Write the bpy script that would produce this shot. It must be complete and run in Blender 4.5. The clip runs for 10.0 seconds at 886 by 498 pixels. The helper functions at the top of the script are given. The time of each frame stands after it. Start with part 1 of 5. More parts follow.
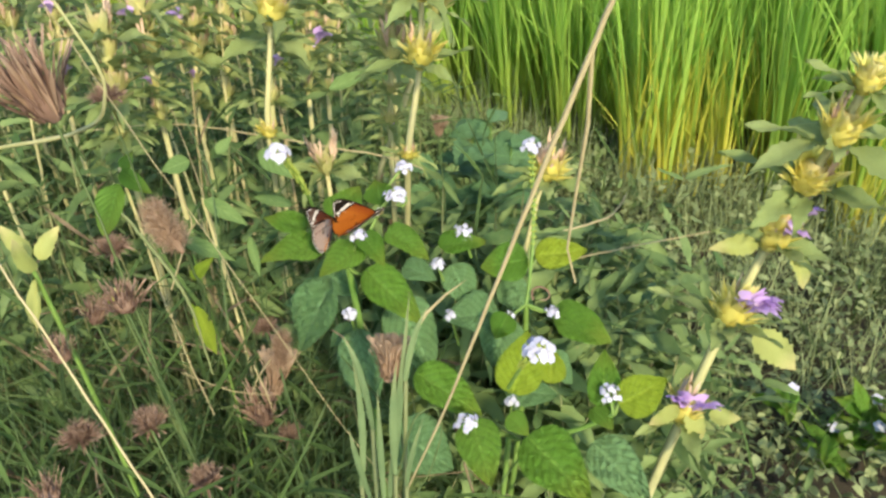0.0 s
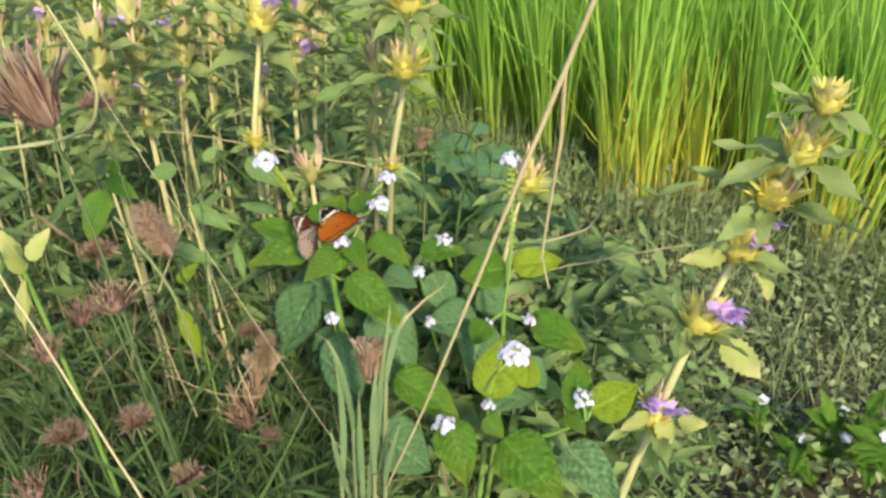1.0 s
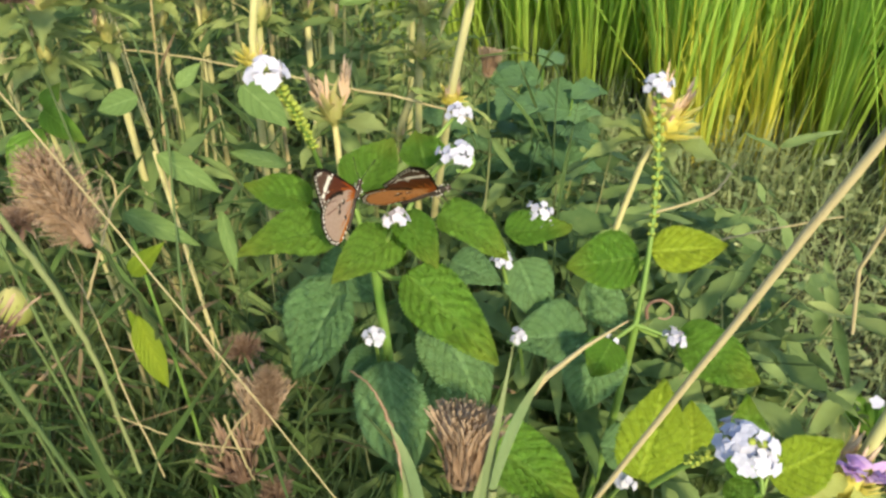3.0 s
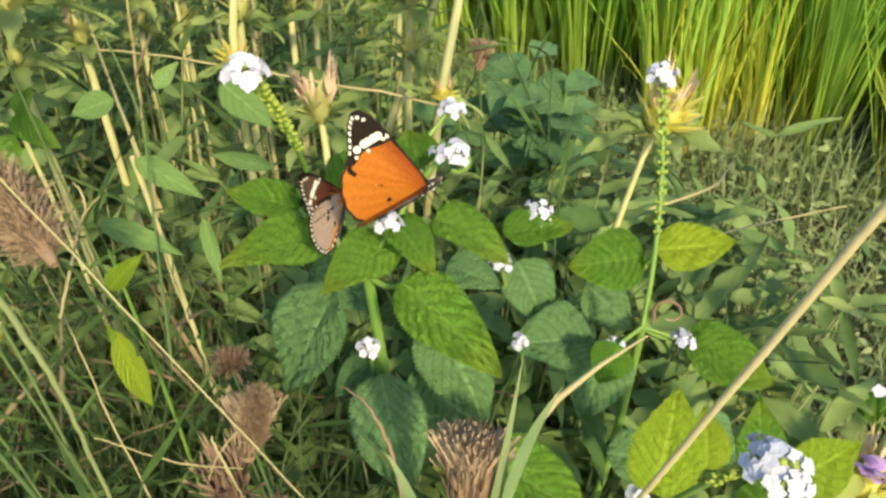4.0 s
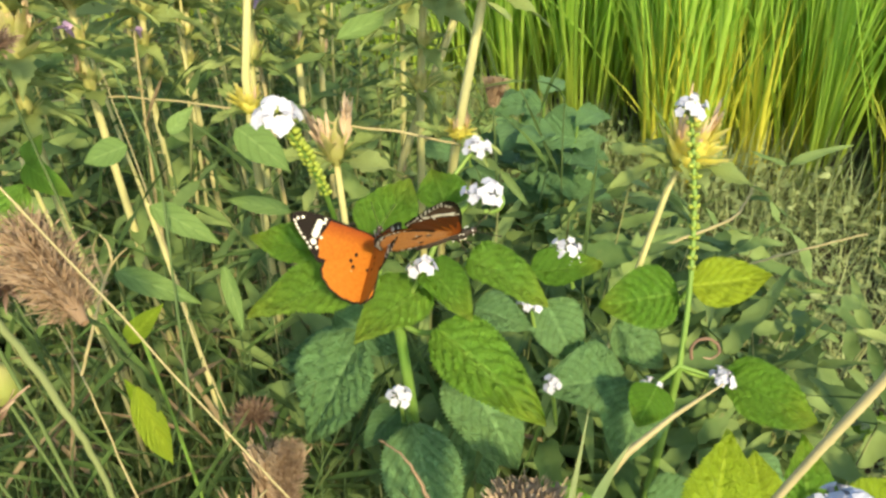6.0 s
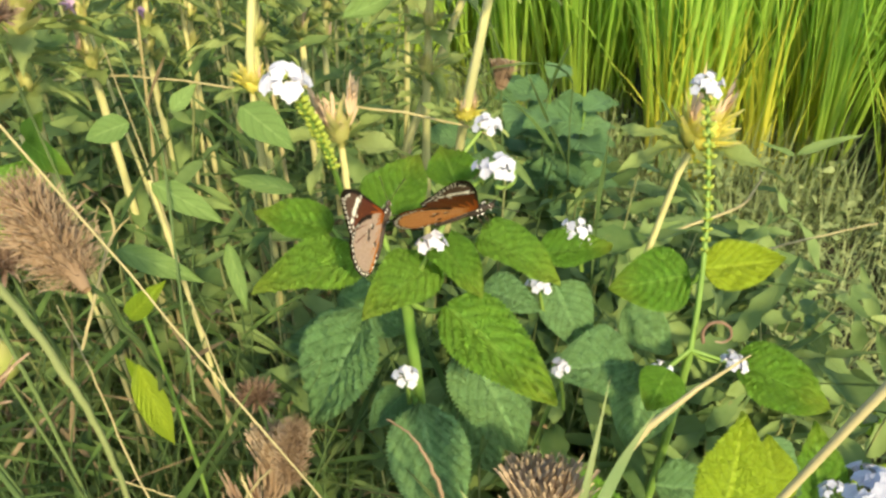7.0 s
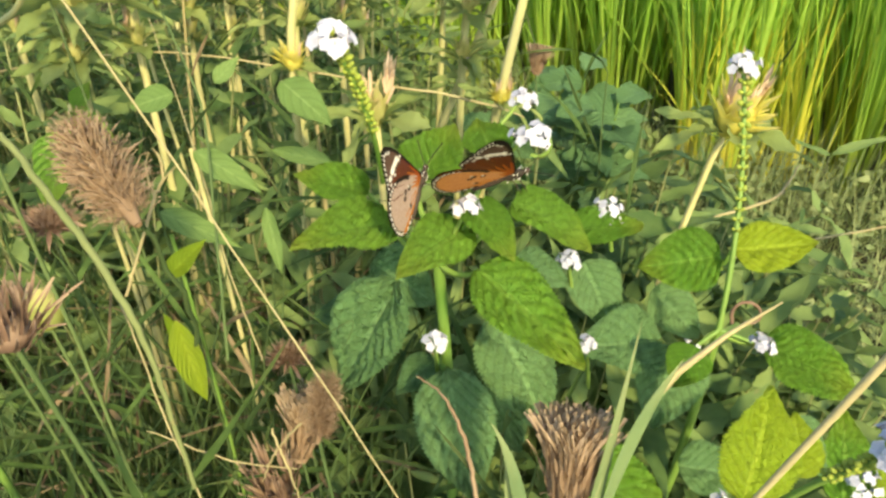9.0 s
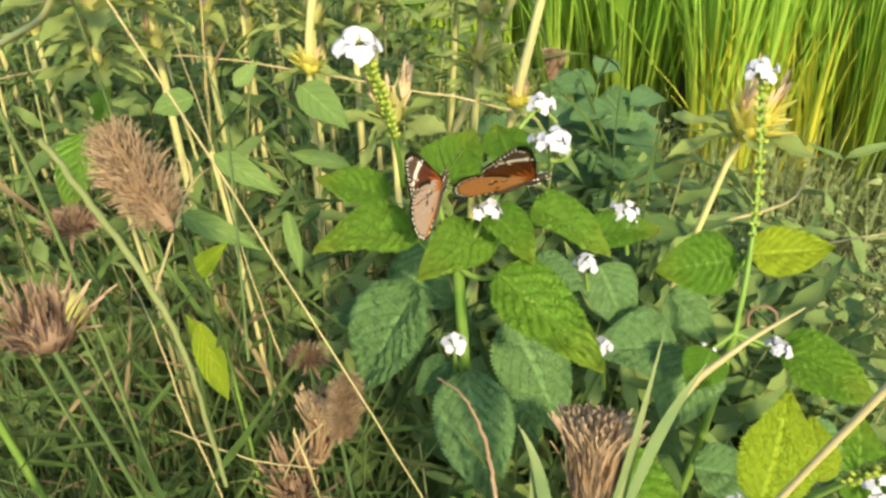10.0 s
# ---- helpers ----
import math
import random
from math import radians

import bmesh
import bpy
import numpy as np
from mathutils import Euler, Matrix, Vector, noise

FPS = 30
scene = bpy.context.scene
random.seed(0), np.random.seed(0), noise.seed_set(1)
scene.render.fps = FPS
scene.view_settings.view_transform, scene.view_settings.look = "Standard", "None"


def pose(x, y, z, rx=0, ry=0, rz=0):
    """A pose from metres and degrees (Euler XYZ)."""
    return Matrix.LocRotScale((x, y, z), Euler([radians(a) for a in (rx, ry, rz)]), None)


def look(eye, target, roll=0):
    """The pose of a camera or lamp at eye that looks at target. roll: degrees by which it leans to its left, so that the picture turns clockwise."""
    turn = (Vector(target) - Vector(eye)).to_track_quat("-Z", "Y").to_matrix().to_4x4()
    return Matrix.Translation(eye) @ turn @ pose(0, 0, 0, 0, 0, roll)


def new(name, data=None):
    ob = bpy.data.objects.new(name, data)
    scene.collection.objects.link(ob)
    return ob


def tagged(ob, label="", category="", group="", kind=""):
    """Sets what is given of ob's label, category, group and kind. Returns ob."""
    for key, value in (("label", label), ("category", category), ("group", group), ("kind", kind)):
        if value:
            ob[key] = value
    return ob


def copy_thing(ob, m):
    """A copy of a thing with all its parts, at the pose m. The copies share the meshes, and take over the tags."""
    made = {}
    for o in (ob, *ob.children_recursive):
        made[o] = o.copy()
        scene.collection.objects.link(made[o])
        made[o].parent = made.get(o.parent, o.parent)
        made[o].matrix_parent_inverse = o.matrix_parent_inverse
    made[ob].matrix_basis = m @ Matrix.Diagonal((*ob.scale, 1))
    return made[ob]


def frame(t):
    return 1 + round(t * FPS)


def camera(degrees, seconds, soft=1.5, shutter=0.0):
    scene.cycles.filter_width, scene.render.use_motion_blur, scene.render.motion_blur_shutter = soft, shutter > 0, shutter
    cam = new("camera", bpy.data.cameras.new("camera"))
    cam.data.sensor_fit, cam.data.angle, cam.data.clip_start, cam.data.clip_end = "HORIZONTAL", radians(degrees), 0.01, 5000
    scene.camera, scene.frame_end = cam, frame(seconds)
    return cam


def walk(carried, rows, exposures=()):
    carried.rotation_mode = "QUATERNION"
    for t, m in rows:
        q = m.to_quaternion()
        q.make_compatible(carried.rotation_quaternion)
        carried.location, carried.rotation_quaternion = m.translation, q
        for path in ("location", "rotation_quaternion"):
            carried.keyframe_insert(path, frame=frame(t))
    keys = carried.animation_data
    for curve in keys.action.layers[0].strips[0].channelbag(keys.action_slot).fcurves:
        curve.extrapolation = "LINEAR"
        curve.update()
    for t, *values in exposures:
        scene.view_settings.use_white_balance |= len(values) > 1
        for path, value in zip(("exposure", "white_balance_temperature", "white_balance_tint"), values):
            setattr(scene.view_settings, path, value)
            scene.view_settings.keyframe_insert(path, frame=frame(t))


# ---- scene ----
cam = camera(64.3, 10.0, soft=2.7)
PATH = [
    (0, (0.017, 0.038, 0.843), (-0.034, 1.709, -0.254), 0.5),
    (0.5, (0.018, 0.039, 0.838), (0.022, 1.72, -0.246), 2.0),
    (1, (0.018, 0.021, 0.85), (0.018, 1.713, -0.216), 2.3),
    (1.2, (0.024, 0.006, 0.859), (-0.002, 1.696, -0.204), 1.4),
    (1.4, (0.02, -0.003, 0.882), (0.147, 1.634, -0.258), 3.2),
    (1.5, (0.021, -0.001, 0.893), (0.078, 1.657, -0.223), 1.6),
    (1.6, (0.015, 0.014, 0.896), (0.026, 1.692, -0.191), 2.2),
    (1.8, (0.013, 0.044, 0.882), (-0.098, 1.715, -0.21), 0.0),
    (2, (0.007, 0.082, 0.861), (-0.134, 1.742, -0.246), -0.5),
    (2.2, (-0.013, 0.118, 0.826), (-0.085, 1.786, -0.275), 1.9),
    (2.5, (-0.029, 0.163, 0.785), (-0.069, 1.803, -0.359), 2.2),
    (2.7, (-0.031, 0.182, 0.761), (-0.05, 1.811, -0.4), 3.0),
    (3.8, (-0.033, 0.21, 0.743), (-0.012, 1.816, -0.449), 2.0),
    (4, (-0.034, 0.215, 0.743), (-0.019, 1.824, -0.445), 2.0),
    (4.5, (-0.04, 0.218, 0.743), (0.006, 1.829, -0.441), 2.2),
    (5, (-0.048, 0.221, 0.738), (-0.01, 1.907, -0.337), 1.1),
    (5.5, (-0.047, 0.223, 0.74), (-0.032, 1.897, -0.353), 0.3),
    (6.8, (-0.053, 0.226, 0.734), (-0.015, 1.888, -0.378), 1.6),
    (7, (-0.053, 0.226, 0.73), (-0.027, 1.884, -0.388), 1.3),
    (7.5, (-0.056, 0.225, 0.728), (-0.049, 1.863, -0.42), 1.3),
    (8, (-0.061, 0.211, 0.726), (-0.132, 1.874, -0.383), 1.7),
    (8.5, (-0.061, 0.213, 0.724), (-0.109, 1.879, -0.381), 2.2),
    (9, (-0.056, 0.213, 0.72), (-0.1, 1.875, -0.391), 2.0),
    (9.5, (-0.062, 0.212, 0.721), (-0.12, 1.871, -0.394), 2.0),
    (10, (-0.061, 0.21, 0.723), (-0.127, 1.872, -0.387), 1.8),
]
TONE = [(0, 1.2, 6350, 6), (2, 1.15, 6550, 6), (4, 1.24, 7150, -2), (5.5, 1.37, 7450, -3), (7.5, 1.39, 7650, -3), (10, 1.41, 7700, -3)]
walk(cam, [(t, look(eye, target, roll)) for t, eye, target, roll in PATH], TONE)

# ---- light: low afternoon sun from behind the camera, clear sky ----
SUN_HEIGHT, SUN_TURN = 36.0, 160.0  # degrees over the ground; clockwise from the way the camera looks
world = bpy.data.worlds.new("world")
scene.world = world
world.use_nodes = True
sky = world.node_tree.nodes.new("ShaderNodeTexSky")
sky.sky_type, sky.sun_disc = "NISHITA", False
sky.sun_elevation, sky.sun_rotation = radians(SUN_HEIGHT), radians(SUN_TURN)
world.node_tree.links.new(sky.outputs[0], world.node_tree.nodes["Background"].inputs[0])
world.node_tree.nodes["Background"].inputs[1].default_value = 0.15
sun = new("sun", bpy.data.lights.new("sun", "SUN"))
sun.data.energy, sun.data.angle, sun.data.color = 3.0, radians(4.0), (1.0, 0.84, 0.56)
a, e = radians(SUN_TURN), radians(SUN_HEIGHT)
sun.matrix_world = look((0, 0, 6), (-math.sin(a) * math.cos(e), -math.cos(a) * math.cos(e), 6 - math.sin(e)))


# ---- materials ----
class Nodes:
    """Short hand for building a node material."""

    def __init__(self, name):
        self.mat = bpy.data.materials.new(name)
        self.mat.use_nodes = True
        self.tree = self.mat.node_tree
        self.bsdf = self.tree.nodes["Principled BSDF"]
        self.out = self.tree.nodes["Material Output"]

    def add(self, kind):
        return self.tree.nodes.new(kind)

    def link(self, a, b):
        self.tree.links.new(a, b)

    def math(self, op, a, b=0.0, c=0.0):
        node = self.add("ShaderNodeMath")
        node.operation = op
        for i, v in enumerate((a, b, c)):
            if isinstance(v, (int, float)):
                node.inputs[i].default_value = v
            else:
                self.link(v, node.inputs[i])
        return node.outputs[0]

    def noise(self, scale, detail=4.0, rough=0.6, coord=None):
        node = self.add("ShaderNodeTexNoise")
        node.inputs["Scale"].default_value, node.inputs["Detail"].default_value = scale, detail
        node.inputs["Roughness"].default_value = rough
        if coord is None:
            coord = self.add("ShaderNodeTexCoord").outputs["Object"]
        self.link(coord, node.inputs["Vector"])
        return node.outputs["Fac"]

    def mix(self, fac, a, b):
        node = self.add("ShaderNodeMix")
        node.data_type = "RGBA"
        for i, v in ((0, fac), (6, a), (7, b)):
            if isinstance(v, (int, float)):
                node.inputs[i].default_value = v
            elif isinstance(v, tuple):
                node.inputs[i].default_value = (*v, 1)
            else:
                self.link(v, node.inputs[i])
        return node.outputs[2]

    def span(self, v, lo, hi, a=0.0, b=1.0):
        node = self.add("ShaderNodeMapRange")
        self.link(v, node.inputs[0])
        for i, x in enumerate((lo, hi, a, b)):
            node.inputs[i + 1].default_value = x
        return node.outputs[0]


def plant(name, dark, light, tip=None, base=None, through_light=0.3, gloss=0.45, veins=0, island=False, relief=0.25, grain=180.0, spots=None):
    """A leaf, stem or petal: two tones that vary from piece to piece, blotches, grain, veins with the shade of their
    grooves painted in, and some light shining through.
    """
    n = Nodes(name)
    uv = n.add("ShaderNodeUVMap").outputs[0]
    split = n.add("ShaderNodeSeparateXYZ")
    n.link(uv, split.inputs[0])
    u, v = split.outputs[0], split.outputs[1]
    chance = n.add("ShaderNodeNewGeometry").outputs["Random Per Island"] if island else n.add("ShaderNodeObjectInfo").outputs["Random"]
    coarse = n.noise(38.0, 3.0)
    fine = n.noise(grain, 5.0, 0.7)
    fac = n.math("ADD", n.math("MULTIPLY", chance, 0.65), n.span(coarse, 0.3, 0.7, -0.05, 0.4))
    colour = n.mix(fac, dark, light)
    if base:
        colour = n.mix(n.span(u, 0.0, 0.45, 1.0, 0.0), colour, base)
    if tip:
        colour = n.mix(n.span(n.math("ADD", u, n.math("MULTIPLY", coarse, 0.35)), 0.75, 1.2), colour, tip)
    height = n.math("MULTIPLY", fine, 0.3)
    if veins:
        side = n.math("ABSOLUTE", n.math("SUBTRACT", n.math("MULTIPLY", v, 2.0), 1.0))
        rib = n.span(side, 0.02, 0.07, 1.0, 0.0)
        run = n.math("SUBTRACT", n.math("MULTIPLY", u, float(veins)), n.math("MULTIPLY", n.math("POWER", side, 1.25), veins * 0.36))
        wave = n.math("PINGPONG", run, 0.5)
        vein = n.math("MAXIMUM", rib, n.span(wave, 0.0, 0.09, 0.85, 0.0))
        cells = n.add("ShaderNodeTexVoronoi")
        cells.feature = "DISTANCE_TO_EDGE"
        cells.inputs["Scale"].default_value = 26.0
        n.link(uv, cells.inputs["Vector"])
        quilt = n.span(cells.outputs["Distance"], 0.0, 0.25, 0.0, 0.7)
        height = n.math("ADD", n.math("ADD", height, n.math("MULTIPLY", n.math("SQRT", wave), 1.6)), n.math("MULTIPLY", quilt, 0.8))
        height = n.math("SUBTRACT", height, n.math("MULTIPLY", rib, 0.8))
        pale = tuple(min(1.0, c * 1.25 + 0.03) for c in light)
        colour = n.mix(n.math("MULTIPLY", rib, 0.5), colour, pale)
        # darker vein tone plus the shade of sunken grooves, painted into the colour
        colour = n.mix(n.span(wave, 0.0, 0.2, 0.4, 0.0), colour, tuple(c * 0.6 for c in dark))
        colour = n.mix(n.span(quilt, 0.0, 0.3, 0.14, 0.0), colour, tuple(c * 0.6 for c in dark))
    if spots:
        worn = n.noise(70.0, 6.0, 0.75)
        colour = n.mix(n.span(worn, 0.64, 0.74), colour, spots)
    bump = n.add("ShaderNodeBump")
    bump.inputs["Strength"].default_value, bump.inputs["Distance"].default_value = relief, 0.009 if veins else 0.003
    n.link(height, bump.inputs["Height"])
    n.link(bump.outputs[0], n.bsdf.inputs["Normal"])
    n.link(colour, n.bsdf.inputs["Base Color"])
    n.link(n.span(fine, 0.3, 0.7, gloss - 0.08, gloss + 0.12), n.bsdf.inputs["Roughness"])
    n.bsdf.inputs["Specular IOR Level"].default_value = 0.25
    if through_light:
        glow = n.add("ShaderNodeBsdfTranslucent")
        n.link(n.mix(0.5, colour, light), glow.inputs["Color"])
        join = n.add("ShaderNodeMixShader")
        join.inputs[0].default_value = through_light
        n.link(n.bsdf.outputs[0], join.inputs[1])
        n.link(glow.outputs[0], join.inputs[2])
        n.link(join.outputs[0], n.out.inputs[0])
    return n.mat


def soil_material():
    n = Nodes("soil")
    big, small = n.noise(5.0, 6.0), n.noise(90.0, 8.0, 0.75)
    # low soil tones carry the shade of unlit ground beneath tall grass
    colour = n.mix(n.span(big, 0.35, 0.65), (0.03, 0.022, 0.014), (0.065, 0.05, 0.03))
    colour = n.mix(n.span(small, 0.5, 0.72), colour, (0.10, 0.085, 0.055))
    colour = n.mix(n.span(n.noise(14.0, 5.0), 0.52, 0.66), colour, (0.045, 0.07, 0.02))
    n.link(colour, n.bsdf.inputs["Base Color"])
    n.bsdf.inputs["Roughness"].default_value = 0.95
    bump = n.add("ShaderNodeBump")
    bump.inputs["Strength"].default_value, bump.inputs["Distance"].default_value = 0.8, 0.01
    n.link(small, bump.inputs["Height"])
    n.link(bump.outputs[0], n.bsdf.inputs["Normal"])
    return n.mat


def painted_wing():
    """Scales of a wing: the pattern lies in the mesh's colours, a fine ribbing over it."""
    n = Nodes("wing_scales")
    pattern = n.add("ShaderNodeVertexColor")
    pattern.layer_name = "pattern"
    tint = pattern.outputs[0]
    fine = n.noise(900.0, 3.0)
    dim = n.add("ShaderNodeMix")
    dim.data_type, dim.blend_type = "RGBA", "MULTIPLY"
    n.link(n.span(fine, 0.35, 0.7, 0.0, 0.5), dim.inputs[0])
    n.link(tint, dim.inputs[6])
    dim.inputs[7].default_value = (0.55, 0.45, 0.4, 1)
    colour = dim.outputs[2]
    n.link(colour, n.bsdf.inputs["Base Color"])
    n.bsdf.inputs["Roughness"].default_value = 0.6
    n.bsdf.inputs["Specular IOR Level"].default_value = 0.15
    glow = n.add("ShaderNodeBsdfTranslucent")
    n.link(colour, glow.inputs["Color"])
    join = n.add("ShaderNodeMixShader")
    join.inputs[0].default_value = 0.3
    n.link(n.bsdf.outputs[0], join.inputs[1])
    n.link(glow.outputs[0], join.inputs[2])
    n.link(join.outputs[0], n.out.inputs[0])
    return n.mat


SOIL = soil_material()
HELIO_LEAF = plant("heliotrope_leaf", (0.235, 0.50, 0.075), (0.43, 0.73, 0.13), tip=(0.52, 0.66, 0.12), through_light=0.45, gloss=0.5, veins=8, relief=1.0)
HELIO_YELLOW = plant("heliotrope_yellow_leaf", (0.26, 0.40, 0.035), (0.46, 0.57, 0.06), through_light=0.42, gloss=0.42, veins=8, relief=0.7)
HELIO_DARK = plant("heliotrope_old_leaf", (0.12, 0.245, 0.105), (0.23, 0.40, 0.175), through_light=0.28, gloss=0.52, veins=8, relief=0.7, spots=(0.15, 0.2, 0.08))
HELIO_STEM = plant("heliotrope_stem", (0.10, 0.20, 0.04), (0.22, 0.32, 0.08), through_light=0.15, relief=0.3)
BUD = plant("heliotrope_bud", (0.14, 0.22, 0.03), (0.38, 0.42, 0.08), through_light=0.15, island=True)
FLORET = plant("white_petal", (0.42, 0.42, 0.55), (0.55, 0.55, 0.65), through_light=0.25, gloss=0.6, relief=0.1)
VIOLET = plant("violet_petal", (0.48, 0.30, 0.66), (0.68, 0.50, 0.80), base=(0.72, 0.62, 0.8), through_light=0.3, gloss=0.6, relief=0.15)
FADED = plant("faded_petal", (0.56, 0.38, 0.27), (0.74, 0.57, 0.42), through_light=0.3, gloss=0.7, relief=0.3)
BRACT = plant("thistle_bract", (0.62, 0.57, 0.13), (0.82, 0.75, 0.22), tip=(0.74, 0.63, 0.34), through_light=0.55, gloss=0.55)
BRACT_DULL = plant("green_bract", (0.36, 0.38, 0.13), (0.60, 0.56, 0.23), tip=(0.56, 0.44, 0.27), through_light=0.4, gloss=0.6)
HERB = plant("herb_leaf", (0.17, 0.23, 0.075), (0.33, 0.39, 0.15), through_light=0.38, gloss=0.68, relief=0.5, spots=(0.3, 0.26, 0.11))
THISTLE_PALE = plant("pale_thistle_leaf", (0.27, 0.31, 0.085), (0.42, 0.44, 0.15), tip=(0.5, 0.44, 0.2), through_light=0.4, gloss=0.65, spots=(0.42, 0.36, 0.15))
HERB_STEM = plant("herb_stem", (0.34, 0.34, 0.15), (0.56, 0.51, 0.27), through_light=0.1, gloss=0.55, spots=(0.36, 0.25, 0.13))
DRY = plant("dry_bract", (0.105, 0.064, 0.047), (0.25, 0.155, 0.115), tip=(0.35, 0.245, 0.185), through_light=0.2, gloss=0.85)
TAN = plant("tan_bristle", (0.20, 0.13, 0.088), (0.38, 0.26, 0.175), tip=(0.46, 0.34, 0.245), through_light=0.3, gloss=0.85)
STRAW = plant("straw", (0.30, 0.25, 0.135), (0.46, 0.39, 0.22), through_light=0.08, gloss=0.6, relief=0.4, spots=(0.27, 0.19, 0.11))
# near-black dark end puts the shade of the tangle's gaps into blade colour
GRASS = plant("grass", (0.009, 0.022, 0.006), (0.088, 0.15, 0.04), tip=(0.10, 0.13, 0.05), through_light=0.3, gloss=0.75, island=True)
DEAD_GRASS = plant("dead_grass", (0.09, 0.062, 0.036), (0.27, 0.205, 0.125), through_light=0.15, gloss=0.75, island=True)
PALE_GRASS = plant("pale_grass", (0.07, 0.12, 0.045), (0.165, 0.225, 0.088), through_light=0.3, gloss=0.65)
UNDER = plant("undergrowth_leaf", (0.042, 0.09, 0.028), (0.215, 0.29, 0.105), through_light=0.3, gloss=0.7, island=True, relief=0.5, spots=(0.18, 0.165, 0.08))
DUSTY = plant("dusty_stem", (0.13, 0.155, 0.06), (0.20, 0.22, 0.095), through_light=0.1, gloss=0.8, spots=(0.2, 0.17, 0.08))
TUFT = plant("grey_green_blade", (0.10, 0.155, 0.07), (0.19, 0.26, 0.115), tip=(0.24, 0.27, 0.13), through_light=0.28, gloss=0.6)
UNDER_LANCE = plant("lance_leaf", (0.10, 0.175, 0.05), (0.19, 0.28, 0.09), through_light=0.3, gloss=0.6, veins=5, relief=0.3)
UNDER_STEM = plant("undergrowth_stem", (0.08, 0.11, 0.04), (0.34, 0.35, 0.17), through_light=0.1, gloss=0.65, island=True)
CREEP = plant("creeping_leaf", (0.115, 0.165, 0.072), (0.32, 0.36, 0.17), through_light=0.28, gloss=0.6, island=True, spots=(0.24, 0.2, 0.1))
RICE = plant("rice_blade", (0.18, 0.36, 0.05), (0.40, 0.57, 0.11), base=(0.38, 0.46, 0.08), through_light=0.48, gloss=0.5)
RICE_RIPE = plant("ripening_rice_blade", (0.38, 0.44, 0.06), (0.62, 0.60, 0.10), base=(0.66, 0.56, 0.10), through_light=0.45, gloss=0.5)
RICE_FAR = plant("rice_field", (0.17, 0.34, 0.05), (0.36, 0.53, 0.09), base=(0.34, 0.40, 0.07), through_light=0.48, gloss=0.5, island=True)
WING = painted_wing()
BODY = plant("butterfly_body", (0.02, 0.015, 0.012), (0.06, 0.04, 0.03), through_light=0, gloss=0.7)
BODY_WHITE = plant("body_spot", (0.8, 0.78, 0.72), (0.9, 0.88, 0.85), through_light=0, gloss=0.7)


# ---- building blocks ----
def vec(*v):
    return np.array(v, float)


def unit(v):
    return np.asarray(v, float) / max(1e-9, np.linalg.norm(v))


class Heap:
    """Gathers the pieces of one mesh."""

    def __init__(self):
        self.v, self.f, self.uv, self.count = [], [], [], 0

    def add(self, verts, faces, uv):
        self.v.append(verts)
        self.uv.append(uv)
        self.f.append(np.asarray(faces) + self.count)
        self.count += len(verts)

    def mesh(self, name, material):
        me = bpy.data.meshes.new(name)
        verts = np.vstack(self.v)
        faces = np.vstack(self.f).astype(int)
        me.from_pydata(verts.tolist(), [], faces.tolist())
        layer = me.uv_layers.new(name="UVMap")
        layer.data.foreach_set("uv", np.vstack(self.uv)[faces.ravel()].astype(np.float32).ravel())
        me.polygons.foreach_set("use_smooth", [True] * len(me.polygons))
        me.materials.append(material)
        me.update()
        return me


def quads(nu, nv, closed=False):
    out = []
    for i in range(nu - 1):
        for j in range(nv if closed else nv - 1):
            k = (j + 1) % nv
            out.append((i * nv + j, i * nv + k, (i + 1) * nv + k, (i + 1) * nv + j))
    return np.array(out)


def tube(points, radii, sides=6):
    """A round stem along points."""
    points = np.asarray(points, float)
    n = len(points)
    radii = np.broadcast_to(radii, n)
    tangents = np.gradient(points, axis=0)
    ref = vec(0.31, 0.2, 0.93) if abs(unit(tangents[0])[2]) < 0.9 else vec(0.9, 0.3, 0.1)
    verts, uv = [], []
    for i in range(n):
        t = unit(tangents[i])
        a = unit(np.cross(t, ref))
        b = np.cross(t, a)
        for j in range(sides):
            w = 2 * math.pi * j / sides
            verts.append(points[i] + radii[i] * (a * math.cos(w) + b * math.sin(w)))
            uv.append((i / (n - 1), j / sides))
    return np.array(verts), quads(n, sides, True), np.array(uv)


def bow(a, b, sag=(0, 0, 0), n=10, wobble=0.0, seed=0):
    """A bent line from a to b."""
    rng = np.random.default_rng(seed)
    s = np.linspace(0, 1, n)[:, None]
    line = vec(*a) * (1 - s) + vec(*b) * s + 4 * s * (1 - s) * vec(*sag)
    if wobble:
        kick = rng.normal(0, wobble, (n, 3))
        kick[0] = kick[-1] = 0
        line = line + kick
    return line


PROFILES = {
    "ovate": lambda u: np.minimum(1, 1.9 * u ** 0.62) * (1 - u ** 2.2) ** 0.8 * 1.08,
    "lance": lambda u: np.sin(math.pi * u ** 0.7) ** 0.9,
    "spoon": lambda u: np.sin(math.pi * u ** 1.35) ** 0.8,
    "helio": lambda u: np.sin(math.pi * u ** 0.62) ** 0.78,
    "blade": lambda u: np.minimum(1, 0.45 + 4 * u) * (1 - u ** 1.6),
}


